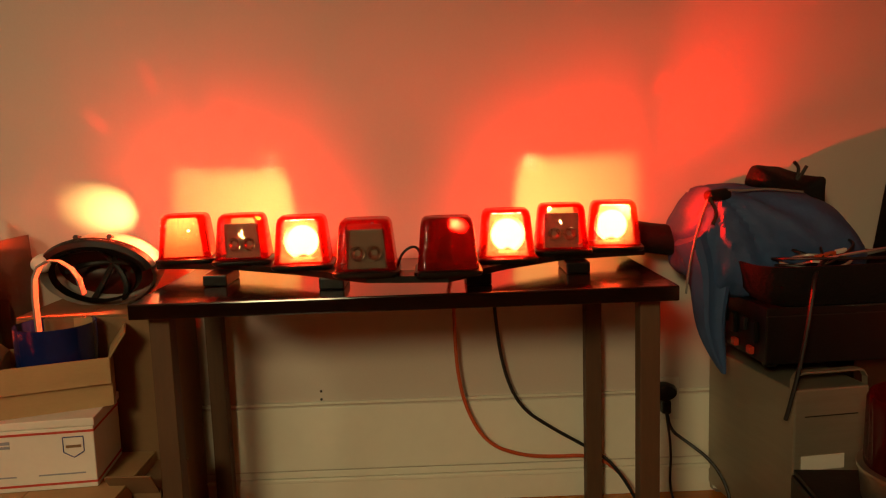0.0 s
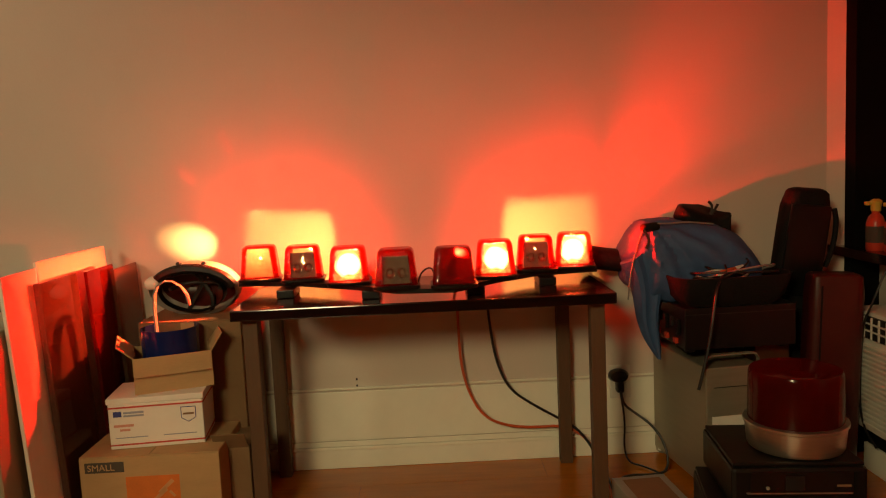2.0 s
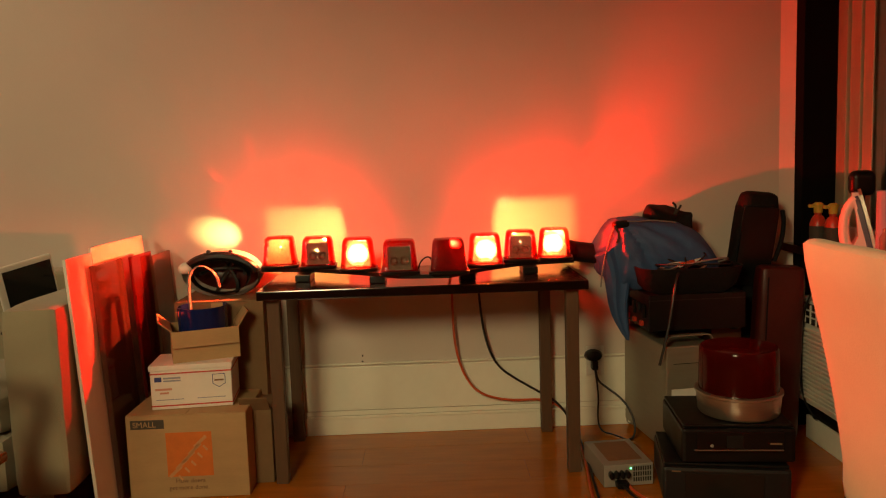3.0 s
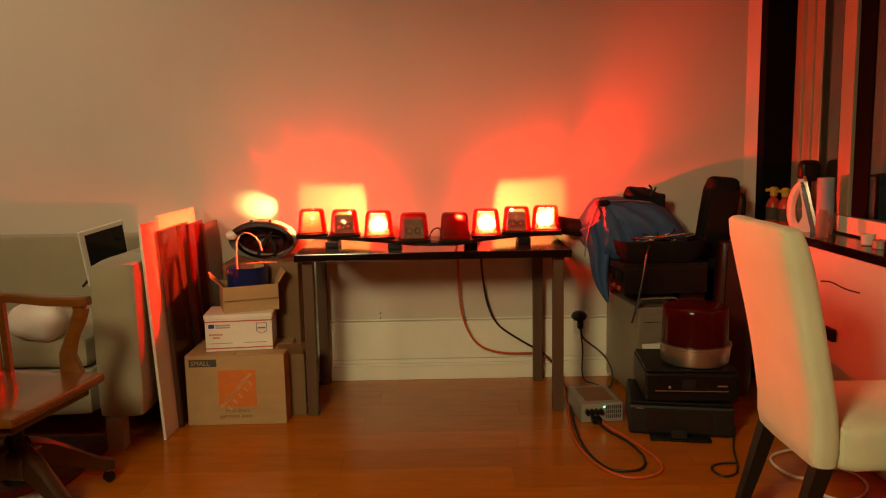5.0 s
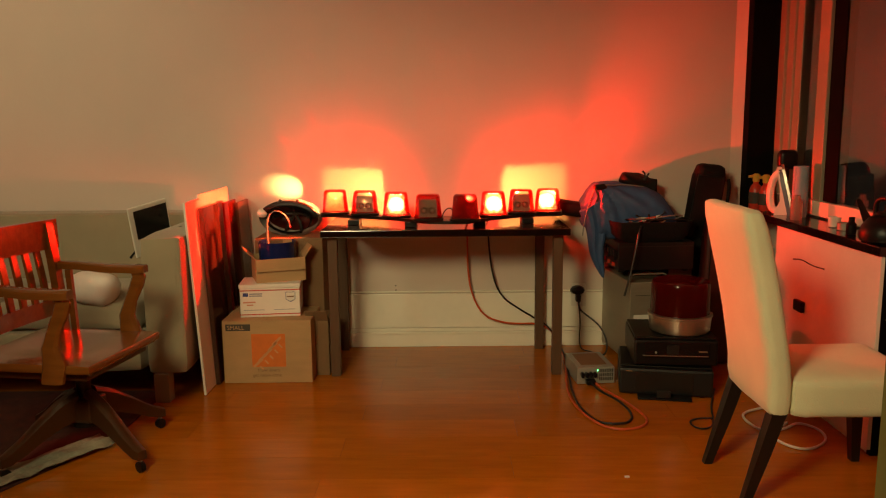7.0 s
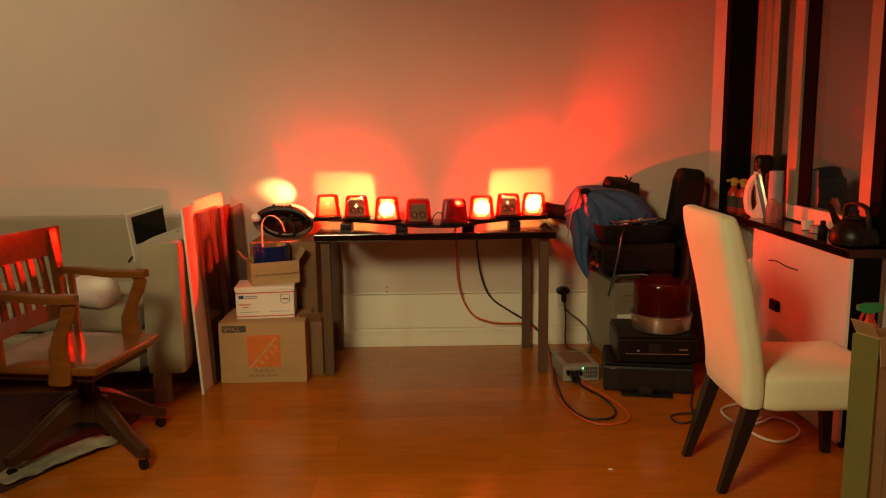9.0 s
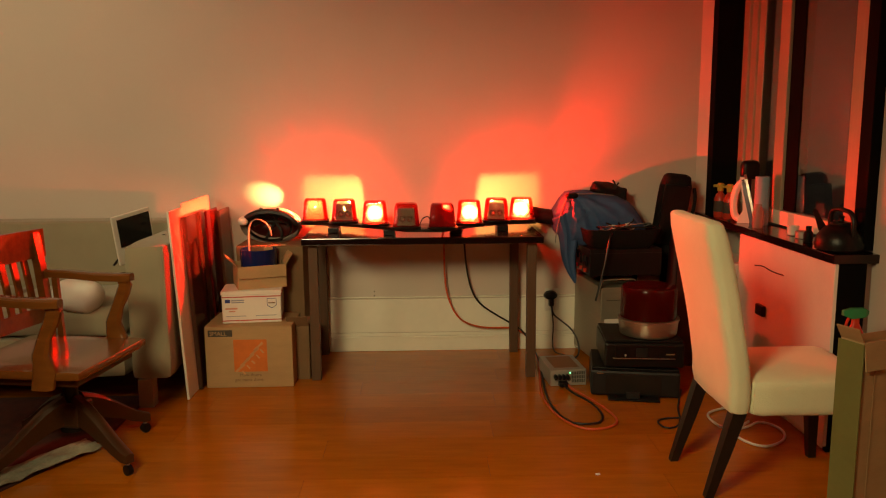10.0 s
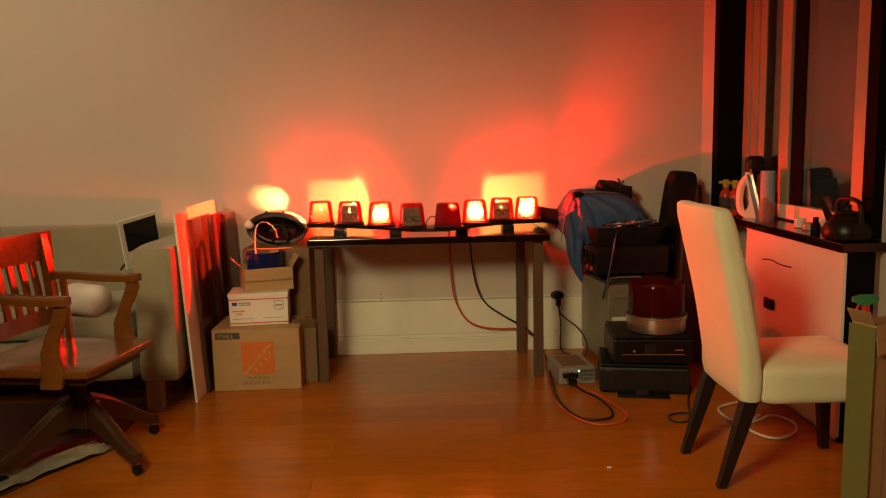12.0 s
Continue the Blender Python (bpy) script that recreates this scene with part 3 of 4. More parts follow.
opened = carton("open_box", "small open brown cardboard box with raised flaps", 0.250, 0.215, 0.120, pose(-0.655, 1.688, 0.496, 0, 0, 20), CARD, True)
part("flap", box(0, 0, 0, 0.004, 0.2, 0.07, m=pose(0.246, 0, 0.120, 0, 34, 0)), CARDIN, opened)
part("flap", box(0, 0, 0, 0.004, 0.21, 0.065, m=pose(0.0, 0, 0.120, 0, -48, 0)), CARDIN, opened)
part("flap", box(0, -0.004, -0.062, 0.246, 0, 0, m=pose(0.002, -0.001, 0.120, -7)), CARD, opened)
blue = thing("blue_ring", "glossy dark blue plastic ring standing in the open box", "plastic ring", pose(-0.576, 1.838, 0.502))
part("ring", lathe([(0.093, 0.0), (0.096, 0.19), (0.092, 0.19), (0.089, 0.0)], seg=40), BLUEGLOSS, blue, smooth=True)
part("ring", lathe([(0.060, 0.004), (0.090, 0.002), (0.090, 0.0), (0.060, 0.0)], seg=40), BLUEGLOSS, blue, smooth=True)

# tall and low box stand in shade, which their darker card colour carries
tall = carton("tall_box", "plain tall brown cardboard box behind the box stack", 0.36, 0.33, 0.690, pose(-0.710, 1.905, 0), SHADEDCARD)
part("flap", box(0.001, 0.002, 0.6905, 0.179, 0.328, 0.6945), SHADEDCARD, tall)
part("flap", box(0.181, 0.002, 0.6905, 0.359, 0.328, 0.6945), SHADEDCARD, tall)
part("tape", box(0.15, -0.0012, 0.60, 0.20, -0.0004, 0.69), CARDIN, tall, "tape strip")
low = carton("low_box", "plain low brown cardboard box beside the table leg", 0.115, 0.20, 0.295, pose(-0.418, 1.72, 0, 0, 0, -2), SHADEDCARD)
part("flap", box(0.0, 0.0, 0.2955, 0.115, 0.2, 0.299), SHADEDCARD, low)
part("flap", box(0.0, -0.004, -0.002, 0.110, 0.0, 0.075, m=pose(0.003, 0.0, 0.297, 38)), SHADEDCARD, low, "raised front flap")

# safety helmet lying on its side, headband towards the room
helmet = thing("safety_helmet", "white and dark safety helmet lying open with its headband", "helmet", pose(-0.540, 2.065, 0.792, -78, 0, -8) @ Matrix.Diagonal((1.2, 1.05, 1.05, 1)))
prof = [(0.118, -0.035), (0.117, 0.0), (0.112, 0.03), (0.098, 0.06), (0.072, 0.084), (0.036, 0.098), (0.004, 0.102)]
part("shell", lathe(prof + [(r * 0.95, z - 0.005) for r, z in reversed(prof)], seg=32, sx=1.22, sy=0.80, cap=False), HELMETSHELL, helmet, smooth=True)
for a in (0, 60, 120):
    part("strap", tube([(0.095 * math.cos(radians(a)) * 0.86, 0.1 * math.sin(radians(a)) * 1.1, -0.02), (0.06 * math.cos(radians(a)), 0.06 * math.sin(radians(a)), 0.05), (-0.06 * math.cos(radians(a)), -0.06 * math.sin(radians(a)), 0.05), (-0.095 * math.cos(radians(a)) * 0.86, -0.1 * math.sin(radians(a)) * 1.1, -0.02)], 0.007, 6), BLACKRUBBER, helmet)
part("headband", lathe([(0.092, -0.055), (0.093, -0.03), (0.090, -0.03), (0.089, -0.055)], seg=30, sx=1.15, sy=0.8, cap=False), BLACKPLASTIC, helmet, smooth=True)
part("brow_pad", tube([(0.128 * math.cos(a), 0.078 * math.sin(a), -0.028) for a in [math.pi * (1.05 + 0.9 * k / 12) for k in range(13)]], 0.019, 8, 1), BLACKPLASTIC, helmet, "black padded brow", True)
part("ear_cup", cushion(0.05, 0.045, 0.06, 0.022, (-0.125, -0.03, -0.03)), WHITEPLASTIC, helmet, "white ear cup", True)
part("lining", lathe([(r * 0.93, z - 0.008) for r, z in prof[2:]], seg=28, sx=1.2, sy=0.78, cap=False), REDDARK, helmet, "dark lining", True)
band = [(-0.628, 0.640), (-0.630, 0.75), (-0.626, 0.805), (-0.612, 0.834), (-0.588, 0.848), (-0.560, 0.846), (-0.534, 0.828), (-0.516, 0.800), (-0.508, 0.762)]
tagged(part("head_strap", loft([[(x - 0.002, 1.845, z), (x - 0.002, 1.871, z), (x + 0.003, 1.871, z - 0.003), (x + 0.003, 1.845, z - 0.003)] for x, z in band]), GREYSTRAP), "pale plastic band standing over the blue ring", "strap")

# sheets leaning beside the stack
def sheet(name, label, material, y0, y1, x_low, x_top, h, t=0.012, z0=0.0):
    lean = math.degrees(math.atan2(x_top - x_low, h))
    s = thing(name, label, "board", pose(x_low, y0, z0, 0, lean, 0), "leaning sheets")
    part("panel", box(-t, 0, 0.003, 0, y1 - y0, h, 0.0015, 1), material, s)
    return s


sheet("foam_board", "white foam board leaning beside the sofa", FOAMWHITE, 1.42, 1.625, -0.856, -0.904, 0.938)
sheet("foam_board", "white foam board leaning behind the other sheets", FOAMWHITE, 1.655, 2.175, -0.868, -0.916, 0.954)
sheet("acrylic_sheet", "smoky see-through acrylic sheet leaning on edge", ACRYLIC, 1.575, 1.83, -0.833, -0.872, 0.895, 0.022)
sheet("acrylic_sheet", "dark red acrylic sheet leaning on edge", REDACRYLIC, 1.84, 2.06, -0.800, -0.842, 0.895, 0.012)
sheet("acrylic_sheet", "brownish acrylic sheet leaning on edge", ACRYLIC, 2.00, 2.22, -0.775, -0.815, 0.880, 0.014)

# ---- sofa against the wall ----
sofa = thing("sofa", "long beige fabric sofa with block arm and square feet", "sofa")
part("back", cushion(2.0, 0.22, 0.56, 0.035, (-1.93, 2.115, 0.545), 0.004, seed=1), SOFA, sofa, smooth=True)
arm = cushion(0.205, 0.89, 0.655, 0.03, (-1.0, 1.775, 0.463), 0.003, seed=2)
for v in arm.verts:
    if v.co.x > -1.0:
        v.co.x -= 0.006 + 0.095 * max(0, v.co.y - 1.36)
part("arm", arm, SOFA, sofa, smooth=True)
part("seat_base", cushion(1.77, 0.74, 0.20, 0.03, (-2.02, 1.73, 0.235), 0.003, seed=3), SOFA, sofa, smooth=True)
for x in (-1.46, -2.18):
    part("seat_cushion", cushion(0.69, 0.64, 0.15, 0.05, (x - 0.03, 1.70, 0.405), 0.006, seed=4), SOFA, sofa, smooth=True)
for x, y in ((-1.035, 1.36), (-1.035, 2.12), (-2.75, 1.36), (-2.75, 2.12)):
    part("foot", box(x - 0.035, y - 0.035, 0, x + 0.035, y + 0.035, 0.14, 0.004), SOFA, sofa, "fabric-coloured square foot")
tagged(part("cushion", cushion(0.235, 0.17, 0.155, 0.075, (0, 0, 0), 0.008, pose(-1.36, 1.42, 0.535, 0, 8, 0)), WHITECLOTH, smooth=True), "small white rounded cushion on the sofa", "cushion")
lap = thing("tablet", "white framed tablet with black screen leaning on the sofa arm", "tablet", pose(-1.25, 1.67, 0.636, 0, 0, 0))
fm = Matrix(((0.69, -0.72, 0.0, 0), (0.69, 0.66, -0.28, 0), (0.20, 0.19, 0.96, 0), (0, 0, 0, 1)))
part("frame", box(0.0, -0.007, 0.0, 0.205, 0.007, 0.265, 0.005, m=fm), WHITEPLASTIC, lap)
part("screen", box(0.024, -0.0095, 0.095, 0.198, -0.0075, 0.245, m=fm), SCREEN, lap)
part("stand", tube([(-0.03, 0.0, 0.0), (-0.005, 0.03, 0.04), (0.02, 0.06, 0.05)], 0.006), BLACKPLASTIC, lap)

# ---- oak swivel armchair ----
oc = thing("swivel_armchair", "varnished oak swivel armchair with slatted back and casters", "chair", pose(-1.150, 0.690, 0, 0, 0, -9) @ Matrix.Diagonal((1.0, 0.90, 1.0, 1)))
seat = cushion(0.52, 0.54, 0.042, 0.018, (0, 0, 0.450))
for v in seat.verts:
    v.co.z -= 0.012 * math.exp(-((v.co.x + 0.05) ** 2 + v.co.y ** 2) / 0.03) if v.co.z > 0.45 else 0
part("seat", seat, OAK, oc, smooth=True)
part("seat_frame", box(-0.22, -0.22, 0.395, 0.22, 0.22, 0.428, 0.01), DARKSHADEDOAK, oc)
for s in (-1, 1):
    part("arm", loft([[(x, s * 0.272 + w * dy, 0.722 + dz + (0.01 if x < 0 else 0)) for dy, dz in ((-1, -0.015), (1, -0.015), (1, 0.009), (0.6, 0.016), (-0.6, 0.016), (-1, 0.009))] for x, w in ((-0.185, 0.022), (-0.08, 0.026), (0.06, 0.031), (0.17, 0.034), (0.200, 0.030), (0.212, 0.020))]), OAK, oc, smooth=True)
    part("arm_post", loft([[(x + a * dx, s * 0.268 + b * dy, z) for dx, dy in ((-1, -0.4), (-0.65, -1), (0.65, -1), (1, -0.4), (1, 0.4), (0.65, 1), (-0.65, 1), (-1, 0.4))] for x, a, b, z in ((0.115, 0.042, 0.019, 0.40), (0.130, 0.044, 0.019, 0.47), (0.118, 0.032, 0.018, 0.53), (0.138, 0.026, 0.017, 0.59), (0.168, 0.029, 0.018, 0.65), (0.182, 0.028, 0.019, 0.690), (0.172, 0.026, 0.018, 0.712))]), OAK, oc, smooth=True)
    part("arm_spindle", loft([[(x + 0.012 * dx, s * 0.262 + 0.010 * dy, z) for dx, dy in ((-1, -1), (1, -1), (1, 1), (-1, 1))] for x, z in ((-0.115, 0.46), (-0.125, 0.715))]), OAK, oc)
    part("back_post", loft([[(x + 0.016 * dx, s * 0.255 + 0.022 * dy, z) for dx, dy in ((-1, -1), (1, -1), (1, 1), (-1, 1))] for x, z in ((-0.165, 0.43), (-0.170, 0.60), (-0.185, 0.76), (-0.205, 0.905))]), OAK, oc)
part("back_rail", loft([[(-0.205 - 0.03 * math.sin(k * math.pi / 12) + dx, -0.30 + 0.05 * k, z) for dx, z in ((0, 0.80), (0.024, 0.80), (0.020, 0.918), (-0.004, 0.918))] for k in range(13)]), OAK, oc, smooth=True)
part("back_rail", loft([[(-0.176 - 0.02 * math.sin(math.pi * k / 12) + dx, -0.245 + 0.0408 * k, z) for dx, z in ((0, 0.535), (0.02, 0.535), (0.016, 0.600), (-0.004, 0.600))] for k in range(13)]), OAK, oc, smooth=True)
for k in range(6):
    y = -0.19 + 0.076 * k
    part("slat", loft([[(x + dx, y + dy, z) for dx, dy in ((0, -0.017), (0.012, -0.017), (0.012, 0.017), (0, 0.017))] for x, z in ((-0.192, 0.595), (-0.205, 0.70), (-0.222, 0.805))]), OAK, oc)
BX, BY = 0.007, 0.088  # the foot stands a little off the seat's middle
part("column", lathe([(0.075, 0.395), (0.07, 0.36), (0.03, 0.34), (0.028, 0.20), (0.05, 0.19), (0.052, 0.12)], (BX, BY, 0), 20), BLACKPLASTIC, oc, "dark iron swivel column", True)
part("hub", cushion(0.13, 0.13, 0.10, 0.02, (BX, BY, 0.19)), DARKSHADEDOAK, oc)
for k in range(4):
    a = radians(-27 + 90 * k)
    c, s = math.cos(a), math.sin(a)
    leg = part("base_leg", loft([[(BX + r * c - w * dy * s, BY + r * s + w * dy * c, z + dz * h) for dy, dz in ((-1, -1), (1, -1), (1, 0.7), (0.5, 1), (-0.5, 1), (-1, 0.7))] for r, w, h, z in ((0.04, 0.028, 0.055, 0.215), (0.12, 0.027, 0.048, 0.190), (0.20, 0.025, 0.038, 0.150), (0.27, 0.024, 0.030, 0.108), (0.33, 0.023, 0.024, 0.080), (0.362, 0.018, 0.018, 0.072))]), DARKSHADEDOAK, oc, smooth=True)
    part("caster", lathe([(0.006, -0.011), (0.021, -0.010), (0.022, 0.0), (0.021, 0.010), (0.006, 0.011)], seg=18), BLACKPLASTIC, leg, "black caster", True).matrix_local = pose(BX + 0.345 * c, BY + 0.345 * s, 0.0225, 90, 0, -27 + 90 * k)
    part("caster_stem", lathe([(0.008, 0.03), (0.008, 0.066)], (BX + 0.345 * c, BY + 0.345 * s, 0), 10), GREYMETAL, leg)
rug = tagged(part("rug", slab([(-1.070, 1.48), (-1.078, 1.05), (-1.112, 0.80), (-1.30, 0.40), (-2.75, 0.40), (-2.75, 1.48)], 0.001, 0.009), RUG), "dark red rug under the swivel chair and sofa", "rug")
# loose strip that stands in for the rug's pale patterned border
cl = bmesh.new()
bmesh.ops.create_grid(cl, x_segments=24, y_segments=10, size=0.5)
for v in cl.verts:
    v.co = Vector((v.co.x * 0.48, v.co.y * 0.13, 0.022 + 0.016 * noise.noise(v.co * 6)))
bmesh.ops.solidify(cl, geom=list(cl.faces), thickness=0.004)
tagged(part("cloth", cl, CLOTH, smooth=True), "crumpled light patterned strip for the rug's pale border", "cloth").matrix_world = pose(-1.225, 0.655, 0.004, 0, 0, 57)

# ---- cream slip-covered dining chair ----
wc = thing("dining_chair", "cream slip-covered dining chair with black tapered legs", "chair")
back = cushion(0.085, 0.43, 0.69, 0.035, (0, 0, 0.345), 0.004, seed=8, cuts=11)
for v in back.verts:
    v.co.x -= 0.24 * max(0, v.co.z - 0.12) ** 1.25
back.transform(pose(1.405, 0.470, 0.315))
part("backrest", back, CHAIRCLOTH, wc, smooth=True)
part("seat", cushion(0.46, 0.445, 0.145, 0.035, (1.665, 0.470, 0.385), 0.004, seed=9), CHAIRCLOTH, wc, smooth=True)
for fx, fy, tx, ty in ((1.297, 0.628, 1.402, 0.640), (1.322, 0.312, 1.412, 0.302), (1.86, 0.64, 1.845, 0.64), (1.86, 0.30, 1.845, 0.30)):
    part("leg", loft([[(x + a * dx, y + a * dy, z) for dx, dy in ((-1, -1), (1, -1), (1, 1), (-1, 1))] for x, y, a, z in ((fx, fy, 0.015, 0.0), ((fx * 0.45 + tx * 0.55), (fy + ty) / 2, 0.021, 0.18), (tx, ty, 0.025, 0.335))]), BLACKWOOD, wc)
# ---- corner pile: computer tower, printers, beacon, bags ----
tower = thing("computer_tower", "aluminium computer tower with rounded metal handles", "computer", pose(1.262, 1.792, 0, 0, 0, 7))
part("case", box(0, 0, 0.028, 0.205, 0.45, 0.462, 0.006), ALUCASE, tower)
for y in (0.003, 0.425):
    for z0, z1, s in ((0.462, 0.506, 1), (0.030, 0.0, -1)):
        part("handle", loft([[(x, y + dy, z + dz) for dy, dz in ((0, -0.0025), (0.022, -0.0025), (0.022, 0.0025), (0, 0.0025))] for x, z in ((0.003, z0 - s * 0.002), (0.004, (z0 + z1) / 2), (0.014, z1 - s * 0.006), (0.03, z1 - s * 0.0025), (0.175, z1 - s * 0.0025), (0.191, z1 - s * 0.006), (0.201, (z0 + z1) / 2), (0.202, z0 - s * 0.002))]), ALUCASE, tower, "rounded metal handle")
part("paper_label", box(0.022, -0.0035, 0.250, 0.140, -0.001, 0.288, m=pose(0, 0, 0)), WHITEPLASTIC, tower, "white paper label")
part("drive_slot", box(0.03, -0.002, 0.39, 0.175, 0.001, 0.392), BLACKPLASTIC, tower)
amp = thing("stereo_receiver", "black stereo receiver with side sockets on the computer tower", "receiver", pose(1.205, 1.83, 0.5065, 0, 0, 3))
part("case", box(0, 0, 0.012, 0.40, 0.385, 0.160, 0.004), BLACKPLASTIC, amp)
for x in (0.03, 0.37):
    for y in (0.04, 0.35):
        part("foot", lathe([(0.018, 0.0), (0.02, 0.0125)], (x, y, 0), 14), BLACKPLASTIC, amp)
for i in range(5):
    part("socket", box(-0.012, 0.04 + 0.06 * i, 0.06 + 0.02 * (i % 2), -0.0005, 0.065 + 0.06 * i, 0.115, 0.002, 1), GREYPLASTIC if i % 2 else BLACKPLASTIC, amp)
for i in range(3):
    part("terminal", box(-0.014, 0.06 + 0.09 * i, 0.025, -0.0005, 0.085 + 0.09 * i, 0.045, 0.002, 1), REDPLASTIC, amp, "red plastic terminal")
part("trim_line", box(-0.001, -0.0015, 0.135, 0.40, 0.0, 0.138), GREYPLASTIC, amp)
basket = thing("cable_tray", "black soft tray full of loose cables", "tray", pose(1.385, 1.955, 0.668, 0, 0, 4))
part("tray", loft([[(x * s, y * s, z) for x, y in rrect(0.42, 0.29, 0.08)] for s, z in ((0.78, 0.0), (0.92, 0.03), (1.0, 0.085), (1.03, 0.105), (0.99, 0.105), (0.95, 0.08), (0.86, 0.03), (0.72, 0.012))]), BLACKCLOTH, basket, smooth=True)
for i in range(9):
    r, z = 0.12 - 0.006 * i, 0.045 + 0.009 * i
    pts = [(r * (1.1 + 0.15 * math.sin(3 * a + i)) * math.cos(a), r * 0.75 * math.sin(a), z + 0.012 * math.sin(2 * a + i * 1.7)) for a in [2 * math.pi * k / 12 for k in range(12)]]
    part("cable", tube(pts, 0.0042, 6, 2), (BLACKRUBBER, WHITECORD, BLACKRUBBER, GREYMETAL)[i % 4], basket, smooth=True)
for i, (cx, r, lift) in enumerate(((-0.10, 0.075, 0.06), (-0.03, 0.085, 0.045), (0.05, 0.10, 0.03), (0.03, 0.13, 0.012))):
    pts = [(cx + r * 1.25 * math.cos(a), -0.03 + 0.085 * math.sin(a), 0.105 + lift * math.sin(a + 0.6 + i)) for a in [2 * math.pi * q / 14 for q in range(15)]]
    part("cable", tube(pts, 0.0036, 6, 2), (BLACKRUBBER, BLACKRUBBER, GREYSTRAP, BLACKRUBBER)[i], basket, smooth=True)
part("connector", box(-0.03, -0.06, 0.112, 0.03, -0.045, 0.124, 0.003, m=pose(0, 0, 0, 0, -8, 12)), ORANGECORD, basket, "orange plug")
part("connector", box(0.034, -0.06, 0.114, 0.065, -0.047, 0.125, 0.003, m=pose(0, 0, 0, 0, -8, 12)), WHITEPLASTIC, basket, "white plug")
part("connector", box(-0.075, -0.09, 0.10, -0.03, -0.078, 0.108, 0.003, m=pose(0, 0, 0, 0, 4, 4)), WHITEPLASTIC, basket, "white plug")
tagged(part("hanging_cable", tube([(1.40, 1.90, 0.782), (1.31, 1.80, 0.77), (1.285, 1.765, 0.68), (1.262, 1.758, 0.55), (1.235, 1.755, 0.44), (1.225, 1.757, 0.40)], 0.0055), GREYPLASTIC, smooth=True), "grey cable hanging down in front of the tower", "cable")

bag = thing("blue_bag", "blue drawstring cloth bag slumped on the pile with a hanging corner", "bag")
own = cushion(0.50, 0.30, 0.30, 0.11, (0, 0, 0), 0.0, cuts=30)
own.normal_update()
push = {}
for v in own.verts:  # folds run out from the tied neck
    dx, dz = v.co.x + 0.185, v.co.z - 0.15
    ang, far = math.atan2(dz, dx), math.hypot(dx, dz)
    fold = 0.011 * math.sin(8.5 * ang + 3 * v.co.y) + 0.007 * math.sin(19 * ang + 1.3 + 14 * far) + 0.012 * abs(noise.noise(v.co * 11)) + 0.004 * noise.noise(v.co * 30)
    push[v] = v.normal * fold * min(1.0, 0.35 + 2.2 * far) * (1.0 if far < 0.3 else 0.6)
for v in own.verts:
    v.co += push[v]
    u = (v.co.x + 0.25) / 0.5
    if v.co.z > -0.05:
        v.co.z = -0.05 + (v.co.z + 0.05) * (1.0 - 0.62 * max(0.0, u - 0.62) / 0.38 * (0.5 + 0.5 * max(0.0, u - 0.62) / 0.38) - 0.10 * max(0.0, 0.12 - u) / 0.12)
own.transform(pose(1.305, 2.085, 0.805, 0, 3, 0))
part("sack", own, BLUECLOTH, bag, smooth=True)
tail = []
for k in range(15):
    s = k / 14
    cx, cz = 1.105 + 0.050 * s, 0.86 - 0.41 * s
    w = 0.078 * (1 - s) ** 0.75 + 0.006
    tail.append([(cx + w * math.cos(a) * 0.95 + 0.01 * math.sin(7 * s), 2.0 + 0.07 * s * 0 + (0.045 * (1 - s) + 0.012) * math.sin(a) * (1 + 0.25 * math.sin(5 * a)), cz + 0.05 * math.cos(a) * (1 - s)) for a in [2 * math.pi * i / 22 for i in range(22)]])
part("corner", loft(tail), BLUECLOTH, bag, "hanging blue corner", True)
part("knot", cushion(0.075, 0.04, 0.03, 0.014, (0, 0, 0), 0.012, pose(1.125, 1.975, 0.945, 0, -12, 10), 3), BLACKCLOTH, bag, "black cord knot")
part("cord", tube([(1.10, 1.97, 0.945), (1.15, 1.962, 0.958), (1.20, 1.972, 0.954), (1.26, 1.98, 0.957), (1.32, 1.985, 0.950), (1.365, 1.99, 0.944)], 0.003), GREYSTRAP, bag, "pale drawstring", True)
part("cord", tube([(1.10, 1.955, 0.94), (1.12, 1.945, 0.90), (1.105, 1.942, 0.87)], 0.005), BLACKRUBBER, bag)
part("cord", tube([(1.095, 1.952, 0.935), (1.065, 1.94, 0.86), (1.04, 1.93, 0.76), (1.035, 1.935, 0.69)], 0.003), GREYSTRAP, bag, "pale drawstring", True)
pouch = thing("black_pouch", "crumpled black pouch on top of the blue bag", "pouch")
part("pouch", cushion(0.19, 0.15, 0.085, 0.022, (0, 0, 0), 0.045, pose(1.365, 2.11, 0.952, 0, 9, 0), 5, 18), BLACKCLOTH, pouch, smooth=True)
part("tie", tube([(1.385, 2.08, 0.965), (1.395, 2.075, 1.005), (1.378, 2.075, 1.022)], 0.005), BLACKRUBBER, pouch)
part("tie", tube([(1.390, 2.075, 0.97), (1.405, 2.07, 0.998), (1.412, 2.07, 1.010)], 0.005), BLACKRUBBER, pouch)
tagged(part("black_cloth", cushion(0.26, 0.10, 0.085, 0.04, (0, 0, 0), 0.012, pose(1.03, 2.13, 0.812, 0, 12, 0), 7, 10), BLACKCLOTH, smooth=True), "black cloth bundle on the table edge", "bundle")
gig = thing("gig_bag", "black padded gig bag standing upright in the corner", "gig bag", pose(1.612, 2.125, 0.0, 4, 7, 0))
part("bag", cushion(0.180, 0.11, 1.068, 0.05, (0, 0, 0.534), 0.004, None, 6, 14), BLACKCLOTH, gig, smooth=True)
